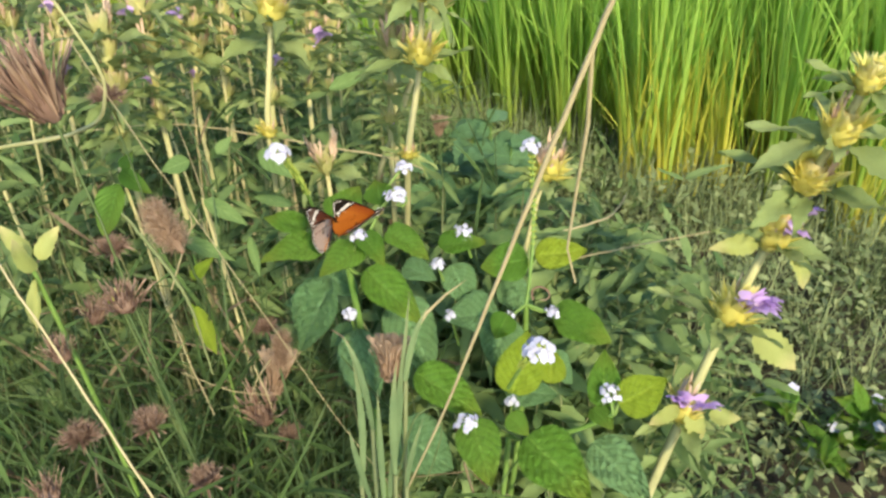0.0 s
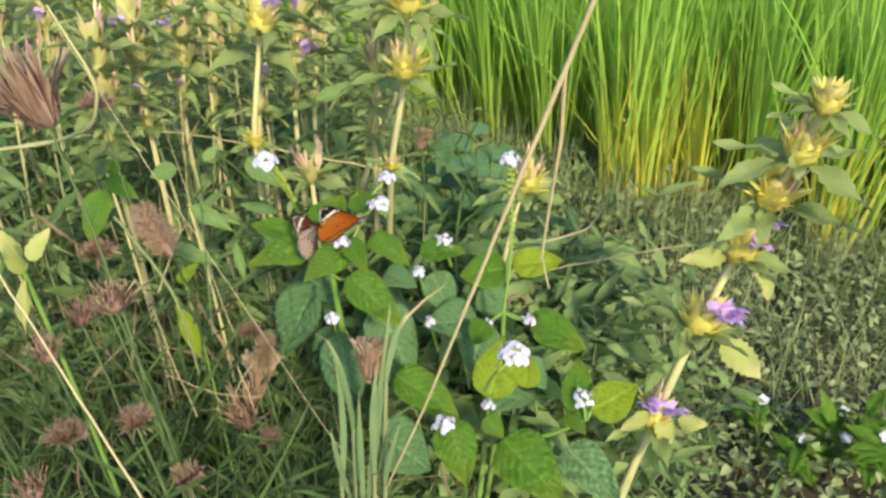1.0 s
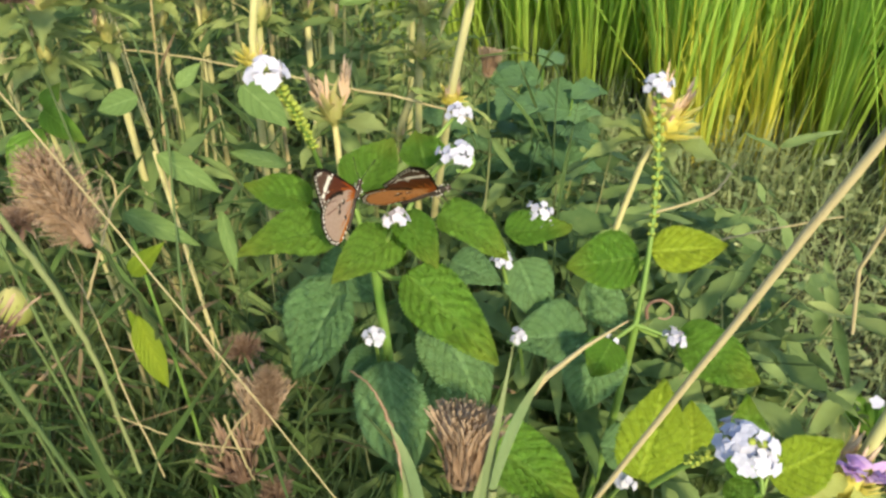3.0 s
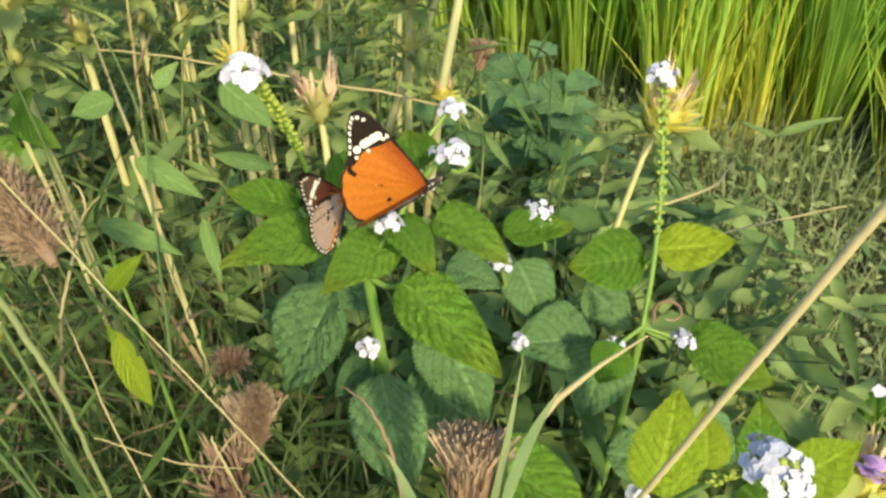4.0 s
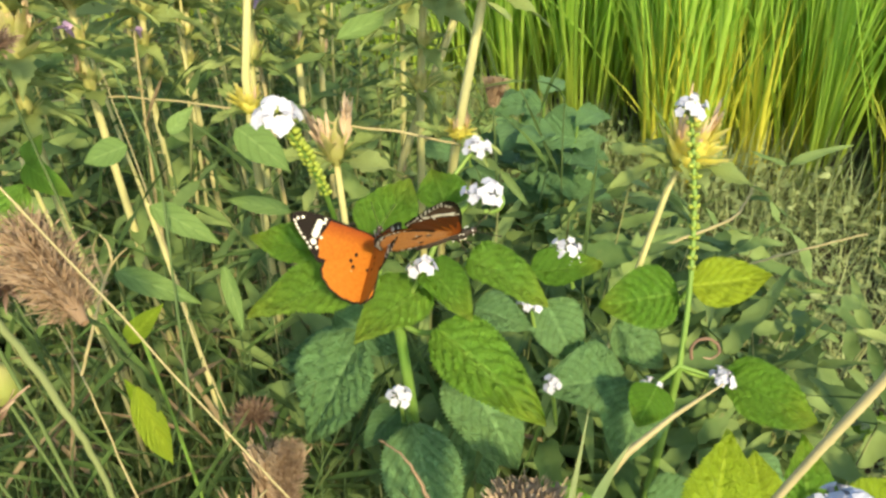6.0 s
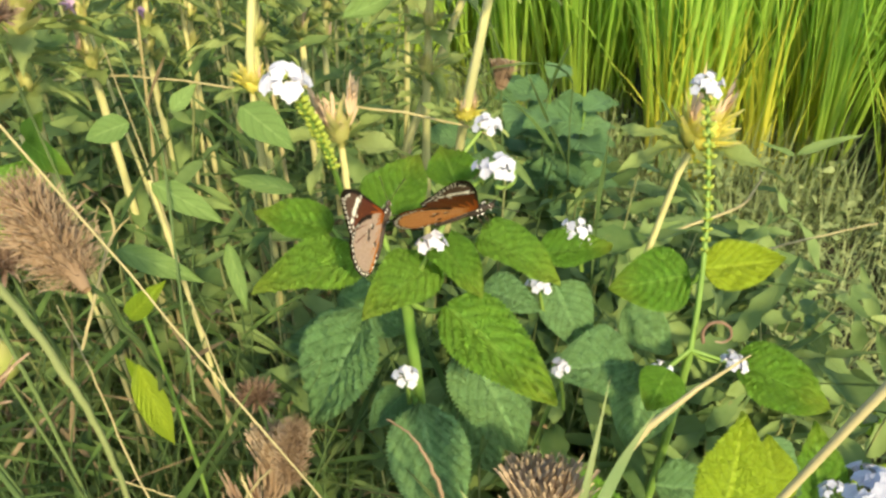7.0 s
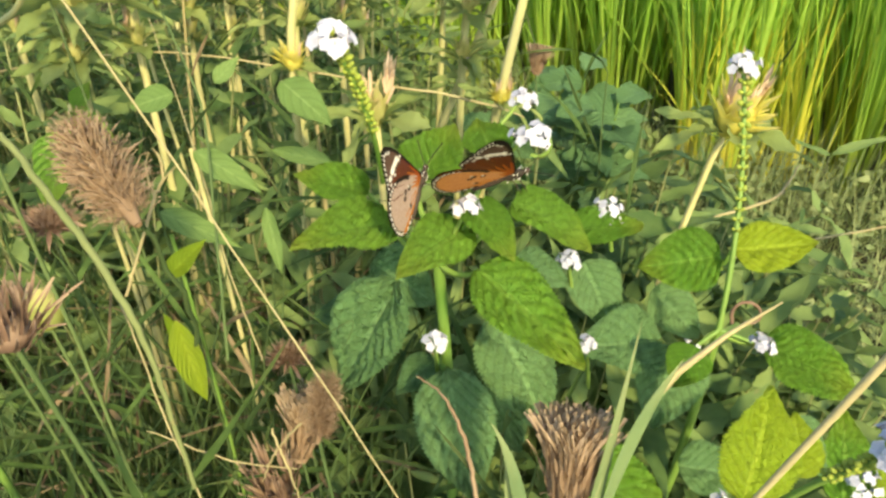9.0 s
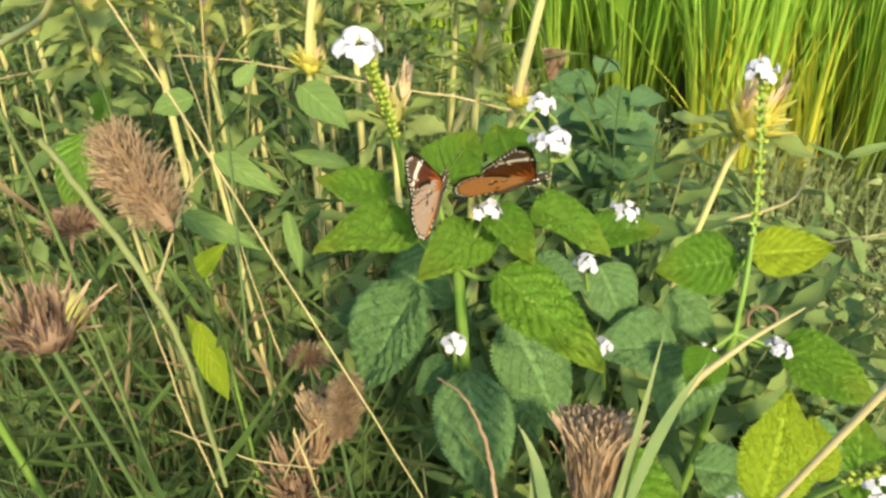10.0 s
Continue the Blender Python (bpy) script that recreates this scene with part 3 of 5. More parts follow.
def heliotropes():
    label = "green heliotrope with quilted leaves and white flowers"
    main = thing("heliotrope", "leafy green heliotrope with white flowers carrying two butterflies", "flowering plant", group="heliotropes among the weeds")
    crown = (-0.0643, 0.4550, 0.5514)
    foot = (crown[0] + 0.015, crown[1] + 0.03, 0.0)
    stem_part("stem", bow(foot, crown, (0.008, 0, 0), 10, 0.001), np.linspace(0.0042, 0.0026, 10), HELIO_STEM, main)
    helio_leaf(main, (-0.0847, 0.4620, 0.5633), (-0.1199, 0.4380, 0.5678), 0.029, (-0.05, -0.55, 1), "fresh", 1, stalk=crown)
    helio_leaf(main, (-0.0545, 0.4520, 0.5696), (-0.0784, 0.4280, 0.5636), 0.027, (0.05, -0.6, 1), "fresh", 1, stalk=crown)
    helio_leaf(main, (-0.0471, 0.4370, 0.5605), (-0.0081, 0.4050, 0.5430), 0.031, (0.1, -0.75, 0.8), "fresh", 0, stalk=crown)
    helio_leaf(main, (-0.0513, 0.4520, 0.5797), (-0.0353, 0.4300, 0.5721), 0.021, (0.2, -0.6, 1), "fresh", 1, stalk=crown)
    helio_leaf(main, (-0.0346, 0.4580, 0.5797), (-0.0056, 0.4400, 0.5712), 0.024, (0.2, -0.5, 1), "fresh", 1, stalk=crown)
    helio_leaf(main, (-0.0754, 0.4680, 0.5818), (-0.0595, 0.5000, 0.5916), 0.03, (-0.1, -0.8, 0.8), "fresh", 0, stalk=crown)
    helio_leaf(main, (-0.0946, 0.4700, 0.5742), (-0.1276, 0.4780, 0.5767), 0.022, (0, -0.5, 1), "fresh", 0, stalk=crown)
    helio_leaf(main, (-0.0432, 0.4900, 0.5830), (-0.0495, 0.5200, 0.5868), 0.026, (0, -0.7, 0.8), "fresh", 0, stalk=crown)
    helio_leaf(main, (-0.0650, 0.4620, 0.4901), (-0.0811, 0.4450, 0.4832), 0.02, (0, -0.5, 1), "old", 0)
    helio_leaf(main, (-0.0582, 0.4380, 0.5077), (-0.0442, 0.4120, 0.4542), 0.040, (-0.1, -0.85, 0.6), "old", 0, stalk=(-0.0617, 0.4600, 0.4922))
    helio_leaf(main, (-0.0839, 0.4900, 0.5154), (-0.1130, 0.4800, 0.4492), 0.045, (0, -0.6, 1), "old", 1)
    helio_leaf(main, (-0.0370, 0.5000, 0.4891), (-0.0048, 0.4800, 0.4282), 0.05, (0.1, -0.6, 1), "old", 2)
    helio_leaf(main, (-0.0991, 0.5000, 0.5176), (-0.0669, 0.5000, 0.4945), 0.036, (0, -0.5, 1), "old", 1)
    helio_leaf(main, (-0.0393, 0.5200, 0.4385), (-0.0152, 0.5000, 0.3852), 0.045, (0, -0.6, 1), "old", 0)
    helio_leaf(main, (-0.0936, 0.5300, 0.4606), (-0.1372, 0.5300, 0.4575), 0.04, (0, -0.5, 1), "old", 1)
    helio_leaf(main, (-0.0283, 0.5000, 0.5223), (-0.0021, 0.4900, 0.5176), 0.025, (0, -0.5, 1), "old", 0)
    helio_spike(main, (-0.0914, 0.4900, 0.5689), (-0.102, 0.442, 0.649), (0.003, 0, 0.002), bloom=12, spread=0.0075, seed=1, size=1.15)
    helio_spike(main, (-0.0439, 0.4700, 0.5852), (-0.027, 0.468, 0.606), (0.0, 0, 0.004), bloom=10, spread=0.008, buds=False, curl=0.005, seed=2)
    helio_spike(main, (-0.0436, 0.5200, 0.5798), (-0.029, 0.53, 0.596), bloom=7, spread=0.006, buds=False, seed=3)
    helio_spike(main, crown, (-0.0531, 0.4450, 0.5842), bloom=5, spread=0.0045, buds=False, seed=4)
    helio_spike(main, (-0.0630, 0.4550, 0.4895), (-0.064, 0.445, 0.517), bloom=6, spread=0.0045, buds=False, seed=5)
    helio_spike(main, (0.0041, 0.5100, 0.4993), (-0.002, 0.50, 0.525), bloom=6, spread=0.0055, buds=False, seed=6)
    helio_spike(main, (0.0172, 0.4900, 0.4501), (0.0100, 0.4800, 0.4889), bloom=4, spread=0.003, buds=False, seed=7)

    side = thing("heliotrope", label + " beside stubby grass", "flowering plant", group="heliotropes among the weeds")
    crown = (0.0688, 0.4750, 0.5067)
    foot = (crown[0], crown[1] + 0.05, 0.0)
    stem_part("stem", bow(foot, crown, (0.006, 0, 0), 10, 0.001), np.linspace(0.004, 0.0022, 10), HELIO_STEM, side)
    helio_spike(side, crown, (0.067, 0.527, 0.618), (0.004, 0, 0), bloom=8, spread=0.0065, thick=0.0015, seed=11, size=1.1)
    helio_spike(side, (0.0257, 0.5300, 0.5124), (0.018, 0.523, 0.543), bloom=10, spread=0.008, buds=False, seed=12)
    helio_spike(side, crown, (0.053, 0.468, 0.496), bloom=6, spread=0.005, buds=False, curl=0.004, seed=13)
    helio_spike(side, crown, (0.09, 0.47, 0.502), bloom=6, spread=0.005, buds=False, seed=14)
    helio_leaf(side, (0.0752, 0.5000, 0.5359), (0.1159, 0.5050, 0.5384), 0.028, (0, -0.8, 0.7), "yellow", 0, stalk=(0.0716, 0.5000, 0.5289))
    helio_leaf(side, (0.0694, 0.5000, 0.5322), (0.0330, 0.5000, 0.5230), 0.036, (0, -0.8, 0.7), "fresh", 0, stalk=(0.0725, 0.5000, 0.5256))
    helio_leaf(side, (-0.0011, 0.5100, 0.5361), (0.0362, 0.5200, 0.5337), 0.024, (0, -0.5, 1), "fresh", 0)
    helio_leaf(side, (0.0916, 0.4750, 0.5014), (0.1295, 0.4600, 0.4887), 0.03, (0.1, -0.7, 0.8), "fresh", 1, stalk=crown)
    helio_leaf(side, (0.0095, 0.5200, 0.5108), (0.0261, 0.5000, 0.4822), 0.034, (0, -0.6, 1), "old", 0)
    helio_leaf(side, (0.0471, 0.4900, 0.4848), (0.0053, 0.4800, 0.4866), 0.042, (0, -0.6, 1), "old", 1)
    helio_leaf(side, (0.0549, 0.4800, 0.4905), (0.0441, 0.4600, 0.4548), 0.04, (0, -0.6, 1), "old", 0)
    helio_leaf(side, (0.0519, 0.5300, 0.4874), (0.0795, 0.5200, 0.4650), 0.035, (0, -0.6, 1), "old", 2)
    helio_leaf(side, (0.0539, 0.4600, 0.5083), (0.0448, 0.4500, 0.4923), 0.024, (0, -0.6, 1), "fresh", 0)

    low = thing("heliotrope", label + " under a thistle", "flowering plant", group="heliotropes among the weeds")
    crown = (0.0589, 0.4300, 0.4092)
    foot = (crown[0] - 0.02, crown[1] + 0.02, 0.0)
    stem_part("stem", bow(foot, crown, (0.006, 0, 0), 8, 0.001), np.linspace(0.004, 0.0022, 8), HELIO_STEM, low)
    stem_part("branch", bow(crown, (0.1354, 0.4200, 0.4456), (0, 0, -0.01), 8), np.linspace(0.0028, 0.0016, 8), HELIO_STEM, low)
    helio_leaf(low, (0.0543, 0.3850, 0.5004), (0.0636, 0.4100, 0.5338), 0.038, (0.1, -0.95, 0.35), "yellow", 0)
    helio_leaf(low, (0.0814, 0.4000, 0.4955), (0.0829, 0.4200, 0.5110), 0.024, (0.1, -0.95, 0.35), "yellow", 0)
    helio_leaf(low, (0.1411, 0.4300, 0.4476), (0.1767, 0.4400, 0.4660), 0.04, (0.1, -0.9, 0.5), "yellow", 0, stalk=(0.1354, 0.4200, 0.4456))
    helio_leaf(low, (0.1286, 0.4300, 0.4440), (0.1313, 0.4600, 0.4752), 0.03, (0, -0.8, 0.6), "fresh", 0, stalk=(0.1354, 0.4200, 0.4456))
    helio_leaf(low, (0.1225, 0.4300, 0.4406), (0.1344, 0.4100, 0.4411), 0.02, (0, -0.6, 1), "fresh", 0)
    helio_leaf(low, (0.0704, 0.4000, 0.4401), (0.1127, 0.3600, 0.4233), 0.05, (0.1, -0.7, 0.8), "fresh", 0, stalk=crown)
    helio_leaf(low, (0.1244, 0.4200, 0.4138), (0.1630, 0.3800, 0.3963), 0.042, (0.1, -0.7, 0.8), "old", 0)
    helio_leaf(low, (0.0272, 0.3700, 0.4881), (0.0406, 0.3350, 0.4666), 0.034, (0, -0.7, 0.8), "fresh", 0, stalk=crown)
    helio_leaf(low, (-0.0126, 0.4000, 0.5018), (0.0336, 0.3900, 0.4727), 0.034, (0, -0.5, 1), "fresh", 1)
    helio_leaf(low, (-0.0243, 0.3700, 0.4776), (0.0147, 0.3600, 0.4513), 0.045, (0, -0.6, 1), "old", 1)
    helio_leaf(low, (0.0810, 0.4200, 0.5059), (0.0980, 0.4100, 0.4859), 0.022, (0, -0.6, 1), "old", 0)
    helio_leaf(low, (0.0579, 0.4500, 0.4393), (0.0967, 0.4500, 0.4347), 0.03, (0, -0.6, 1), "old", 0)
    helio_leaf(low, (0.0524, 0.3800, 0.4840), (0.0658, 0.3700, 0.4762), 0.018, (0, -0.6, 1), "fresh", 0)
    helio_leaf(low, (0.0925, 0.4700, 0.4996), (0.1345, 0.4600, 0.4840), 0.036, (0, -0.6, 1), "fresh", 1)
    helio_spike(low, (0.0487, 0.3600, 0.5290), (0.063, 0.337, 0.584), (0, 0, 0.004), bloom=16, spread=0.010, buds=True, seed=21, size=1.1)
    helio_spike(low, (0.1354, 0.4200, 0.4456), (0.132, 0.43, 0.462), bloom=10, spread=0.008, buds=False, seed=22)
    helio_spike(low, crown, (0.023, 0.356, 0.502), bloom=9, spread=0.007, buds=False, seed=23)
    helio_spike(low, crown, (0.0557, 0.4000, 0.4762), bloom=4, spread=0.004, buds=False, seed=24)


heliotropes()

# ---- violet thistles: straw-coloured stems with spiny whorls ----
THISTLE_LEAF = [one_mesh("leaf", leaf_sheet("lance", 15, 5, 0.13, c, 0.06, 0.15, seed=60 + i), HERB) for i, c in enumerate((-0.1, -0.3, -0.5))]


PALE_LEAF = one_mesh("leaf", leaf_sheet("lance", 15, 5, 0.16, -0.15, 0.06, 0.1, seed=66), THISTLE_PALE)


def petal_mesh(name, material):
    heap = Heap()
    lip = leaf_sheet("spoon", 7, 5, 0.25, -0.35, 0.04, seed=3)
    for a, w in ((-0.55, 0.55), (0.0, 0.7), (0.55, 0.55)):
        heap.add(*placed(lip, stand(vec(0.45, 0, 0), (math.cos(a), math.sin(a), -0.15), (0, 0, 1), 0.62, w * 0.7)))
    heap.add(*placed(lip, stand(vec(0.42, 0, 0.06), (0.75, 0, 0.65), (-0.6, 0, 0.75), 0.45, 0.5)))
    heap.add(*tube([(0, 0, 0), (0.25, 0, 0.03), (0.5, 0, 0.03)], [0.05, 0.08, 0.15], 6))
    return heap.mesh(name, material)


VIOLET_MESH = petal_mesh("corolla", VIOLET)


def withered_mesh():
    heap = Heap()
    rag = leaf_sheet("lance", 7, 3, 0.15, 0.2, 0.05, seed=4)
    for a, w, n in ((-0.12, 0.12, 1.0), (0.08, 0.14, 1.2), (0.15, 0.1, 0.85)):
        heap.add(*placed(rag, stand(vec(0.1, 0, 0), (math.cos(a), math.sin(a), 0.1 + a * 0.3), (a, 0.3, 1), n, w)))
    heap.add(*tube([(0, 0, 0), (0.25, 0, 0.02), (0.5, 0, 0.03)], [0.03, 0.045, 0.04], 6))
    return heap.mesh("corolla", FADED)


FADED_MESH = withered_mesh()


BRACT_MESH = one_mesh("bract", leaf_sheet("lance", 5, 3, 0.12, 0.12, 0, seed=2), BRACT)
DULL_MESH = one_mesh("bract", leaf_sheet("lance", 5, 3, 0.12, 0.12, 0, seed=2), BRACT_DULL)


def whorl(plant_, at, axis, radius=0.016, bracts=30, flowers=0, faded=0, leaves=5, reach=0.045, seed=0, front=None, dull=False):
    """A ring of spiny bracts round the stem, with leaves under it and flowers out of it."""
    rng = np.random.default_rng(seed)
    at, axis = vec(*at), unit(axis)
    a = unit(np.cross(axis, vec(0.3, 0.9, 0.1)))
    b = np.cross(axis, a)
    ring = stem_part("whorl", [at - axis * radius * 0.5, at, at + axis * radius * 0.5, at + axis * radius * 0.8], np.array([0.15, 0.34, 0.3, 0.12] if dull else [0.2, 0.56, 0.5, 0.2]) * radius, BRACT_DULL if dull else BRACT, plant_, "spiny yellow-green whorl of bracts", 7)
    for k in range(bracts):
        w = rng.uniform(0, 2 * math.pi)
        out = a * math.cos(w) + b * math.sin(w)
        rise = rng.uniform(0.3, 2.8)
        way = unit(out + axis * rise)
        size = radius * rng.uniform(0.65, 1.25)
        part("bract", DULL_MESH if dull else BRACT_MESH, ring, stand(at + out * radius * 0.25 + axis * rng.uniform(-0.35, 0.3) * radius, way, axis - out, size, size * rng.uniform(0.2, 0.36)))
    for k in range(leaves):
        w = 2 * math.pi * k / leaves + rng.uniform(-0.5, 0.5)
        out = a * math.cos(w) + b * math.sin(w)
        size = reach * rng.uniform(0.7, 1.25)
        part("leaf", THISTLE_LEAF[rng.integers(3)], plant_, stand(at + out * radius * 0.2 - axis * radius * 0.3, out + axis * rng.uniform(-0.15, 0.5), axis + rng.normal(0, 0.2, 3), size, size * (rng.uniform(0.26, 0.4) if dull else rng.uniform(0.24, 0.38))))
    for k in range(flowers + faded):
        w = rng.uniform(0, 2 * math.pi)
        out = a * math.cos(w) + b * math.sin(w)
        if front is not None and k < flowers:
            out = unit(out * 0.75 + unit(front))
        rise = rng.uniform(0.7, 1.8) if k < flowers else rng.uniform(1.2, 4.0)
        size = radius * (rng.uniform(1.05, 1.4) if k < flowers else rng.uniform(0.9, 1.3))
        part("flower", VIOLET_MESH if k < flowers else FADED_MESH, ring, stand(at + out * radius * 0.4 + axis * radius * 0.3, out + axis * rise, axis, size, size, size), "violet two-lipped flower" if k < flowers else "withered pinkish flower")
    return ring


def thistle(line, rings, label, thick=0.0028, seed=0):
    """line: points of the stem from the soil up; rings: (how far up 0..1, radius, flowers, faded flowers)."""
    plant_ = thing("violet_thistle", label, "flowering plant", group="violet thistles in the weeds")
    pts = np.array(line, float)
    s = np.linspace(0, len(pts) - 1, 14)
    path = np.array([[np.interp(x, np.arange(len(pts)), pts[:, k]) for k in range(3)] for x in s])
    stem_part("stem", path, np.linspace(thick * 1.15, thick * 0.7, 14), HERB_STEM, plant_, label="straw-coloured square stem")
    for i, (up, radius, flowers, faded) in enumerate(rings):
        x = up * 13
        k = min(12, int(x))
        at = path[k] + (path[k + 1] - path[k]) * (x - k)
        whorl(plant_, at, path[k + 1] - path[k], radius, 70 if seed < 5 else 36 if radius > 0.0165 else 20, flowers, faded, 7 if seed > 4 else 7, radius * (2.3 if seed > 4 else 2.15), seed * 17 + i, front=(0, -1, 0.4), dull=seed > 4)
    return plant_


def thistles():
    leaning = thistle([(0.13, 0.40, 0.0), (0.165, 0.42, 0.25), (0.203, 0.452, 0.43), (0.228, 0.478, 0.50), (0.252, 0.497, 0.562), (0.257, 0.482, 0.616), (0.26, 0.47, 0.656), (0.264, 0.465, 0.693)],
            [(0.285, 0.021, 4, 3), (0.43, 0.023, 6, 1), (0.575, 0.022, 2, 3), (0.715, 0.023, 0, 2), (0.86, 0.021, 0, 1), (1.0, 0.016, 0, 0)], "leaning straw-stemmed thistle with violet flowers in spiny whorls", 0.0040, 1)
    for base, tip, wide in (((0.2473, 0.4700, 0.4883), (0.2798, 0.4500, 0.4696), 0.026), ((0.2034, 0.4450, 0.4286), (0.2126, 0.4300, 0.4033), 0.018), ((0.1930, 0.4450, 0.4313), (0.1707, 0.4350, 0.4186), 0.013),
                            ((0.2168, 0.4400, 0.4281), (0.2373, 0.4300, 0.4352), 0.014), ((0.2648, 0.4850, 0.5555), (0.2796, 0.4750, 0.5268), 0.014), ((0.2361, 0.4850, 0.5621), (0.2008, 0.4750, 0.5626), 0.016)):
        way = vec(*tip) - vec(*base)
        part("leaf", PALE_LEAF, leaning, stand(vec(*base), way, (0.1, -0.8, 0.6), float(np.linalg.norm(way)), wide))
    thistle([(0.075, 0.60, 0.0), (0.06, 0.585, 0.35), (0.082, 0.575, 0.545), (0.088, 0.572, 0.575)], [(0.97, 0.0195, 0, 6)], "thistle with one pale whorl and withered pink flowers", 0.0023, 2)
    thistle([(-0.05, 0.80, 0.0), (-0.045, 0.72, 0.40), (-0.0345, 0.630, 0.562), (-0.0278, 0.6300, 0.6044), (-0.0213, 0.6300, 0.6479), (-0.0197, 0.6200, 0.7108)], [(0.4, 0.010, 0, 3), (0.8, 0.021, 0, 2), (1.0, 0.024, 0, 1)], "tall straw-stemmed thistle with yellow-green whorls", 0.0032, 3)
    thistle([(-0.08, 0.84, 0.0), (-0.08, 0.80, 0.36), (-0.0812, 0.7400, 0.4681), (-0.0349, 0.7400, 0.5979), (-0.0123, 0.7400, 0.6645)], [(0.5, 0.009, 0, 3), (0.62, 0.011, 1, 1), (1.0, 0.018, 0, 1)], "bleached leaning thistle stem with a withered node", 0.0036, 6)
    thistle([(-0.18, 0.72, 0.0), (-0.18, 0.69, 0.36), (-0.1731, 0.667, 0.571), (-0.166, 0.672, 0.621), (-0.1586, 0.6775, 0.672)], [(0.5, 0.012, 0, 2), (1.0, 0.022, 1, 2)], "thick straw-coloured thistle with a yellow top whorl", 0.0033, 4)
    thistle([(-0.1, 0.66, 0.0), (-0.105, 0.65, 0.35), (-0.113, 0.64, 0.525), (-0.114, 0.64, 0.54)], [(0.98, 0.019, 0, 10)], "low thistle with a pale whorl of withered flowers", 0.0028, 8)
    thistle([(-0.09, 1.08, 0.0), (-0.09, 1.06, 0.35), (-0.0866, 1.044, 0.533), (-0.0883, 1.0400, 0.6031)], [(0.667, 0.026, 0, 3), (1.0, 0.02, 0, 1)], "far thistle with a drab spiny whorl", 0.004, 11)
    tall = "straw-stemmed thistle with dull green whorls in a thicket"
    rows = [
        ((-0.1837, 0.7200, 0.5556), (-0.1758, 0.7400, 0.6376), (-0.1716, 0.7600, 0.6951), 1), ((-0.1736, 0.8500, 0.5275), (-0.1717, 0.8700, 0.5732), (-0.1682, 0.8900, 0.6278), 2), ((-0.2911, 0.9000, 0.4904), (-0.2884, 0.9200, 0.5660), (-0.2884, 0.9400, 0.6238), 0),
        ((-0.3004, 0.7200, 0.5371), (-0.2983, 0.7200, 0.6217), (-0.3083, 0.7400, 0.6548), 1), ((-0.3134, 0.8500, 0.5025), (-0.3069, 0.8600, 0.5739), (-0.3073, 0.8800, 0.6248), 1), ((-0.0607, 0.7200, 0.5362), (-0.0565, 0.7200, 0.6262), (-0.0521, 0.7400, 0.6855), 0),
        ((-0.1706, 0.9500, 0.4811), (-0.1631, 0.9700, 0.5679), (-0.1603, 1.0000, 0.6187), 0), ((-0.3171, 0.6600, 0.5512), (-0.3103, 0.6600, 0.6003), (-0.3197, 0.6800, 0.6498), 0), ((-0.4779, 0.8500, 0.4990), (-0.4679, 0.8600, 0.5743), (-0.4734, 0.8800, 0.6351), 1),
        ((-0.4071, 1.0500, 0.4899), (-0.4002, 1.0700, 0.5511), (-0.3954, 1.1000, 0.6157), 0), ((-0.3209, 1.1000, 0.4746), (-0.3095, 1.1000, 0.5527), (-0.3033, 1.1200, 0.6208), 1), ((-0.6235, 1.0000, 0.5028), (-0.6103, 1.0000, 0.5668), (-0.5981, 1.0000, 0.6264), 1),
    ]
    for i, (low, mid, top, flowers) in enumerate(rows):
        foot = (low[0] * 1.02 + 0.01, low[1] + 0.03, 0.0)
        thistle([foot, low, mid, top], [(0.40, 0.014, 0, 1), (0.52, 0.012, flowers % 2, 0), (0.667, 0.024, flowers // 2, 3), (0.84, 0.018, flowers % 2, 1), (1.0, 0.022, flowers // 2, 3)], tall, 0.0031, 20 + i)


thistles()

# ---- dry seed heads ----
BRACT_DRY = one_mesh("bract", leaf_sheet("lance", 7, 3, 0.06, -0.3, 0.06, seed=5), DRY)


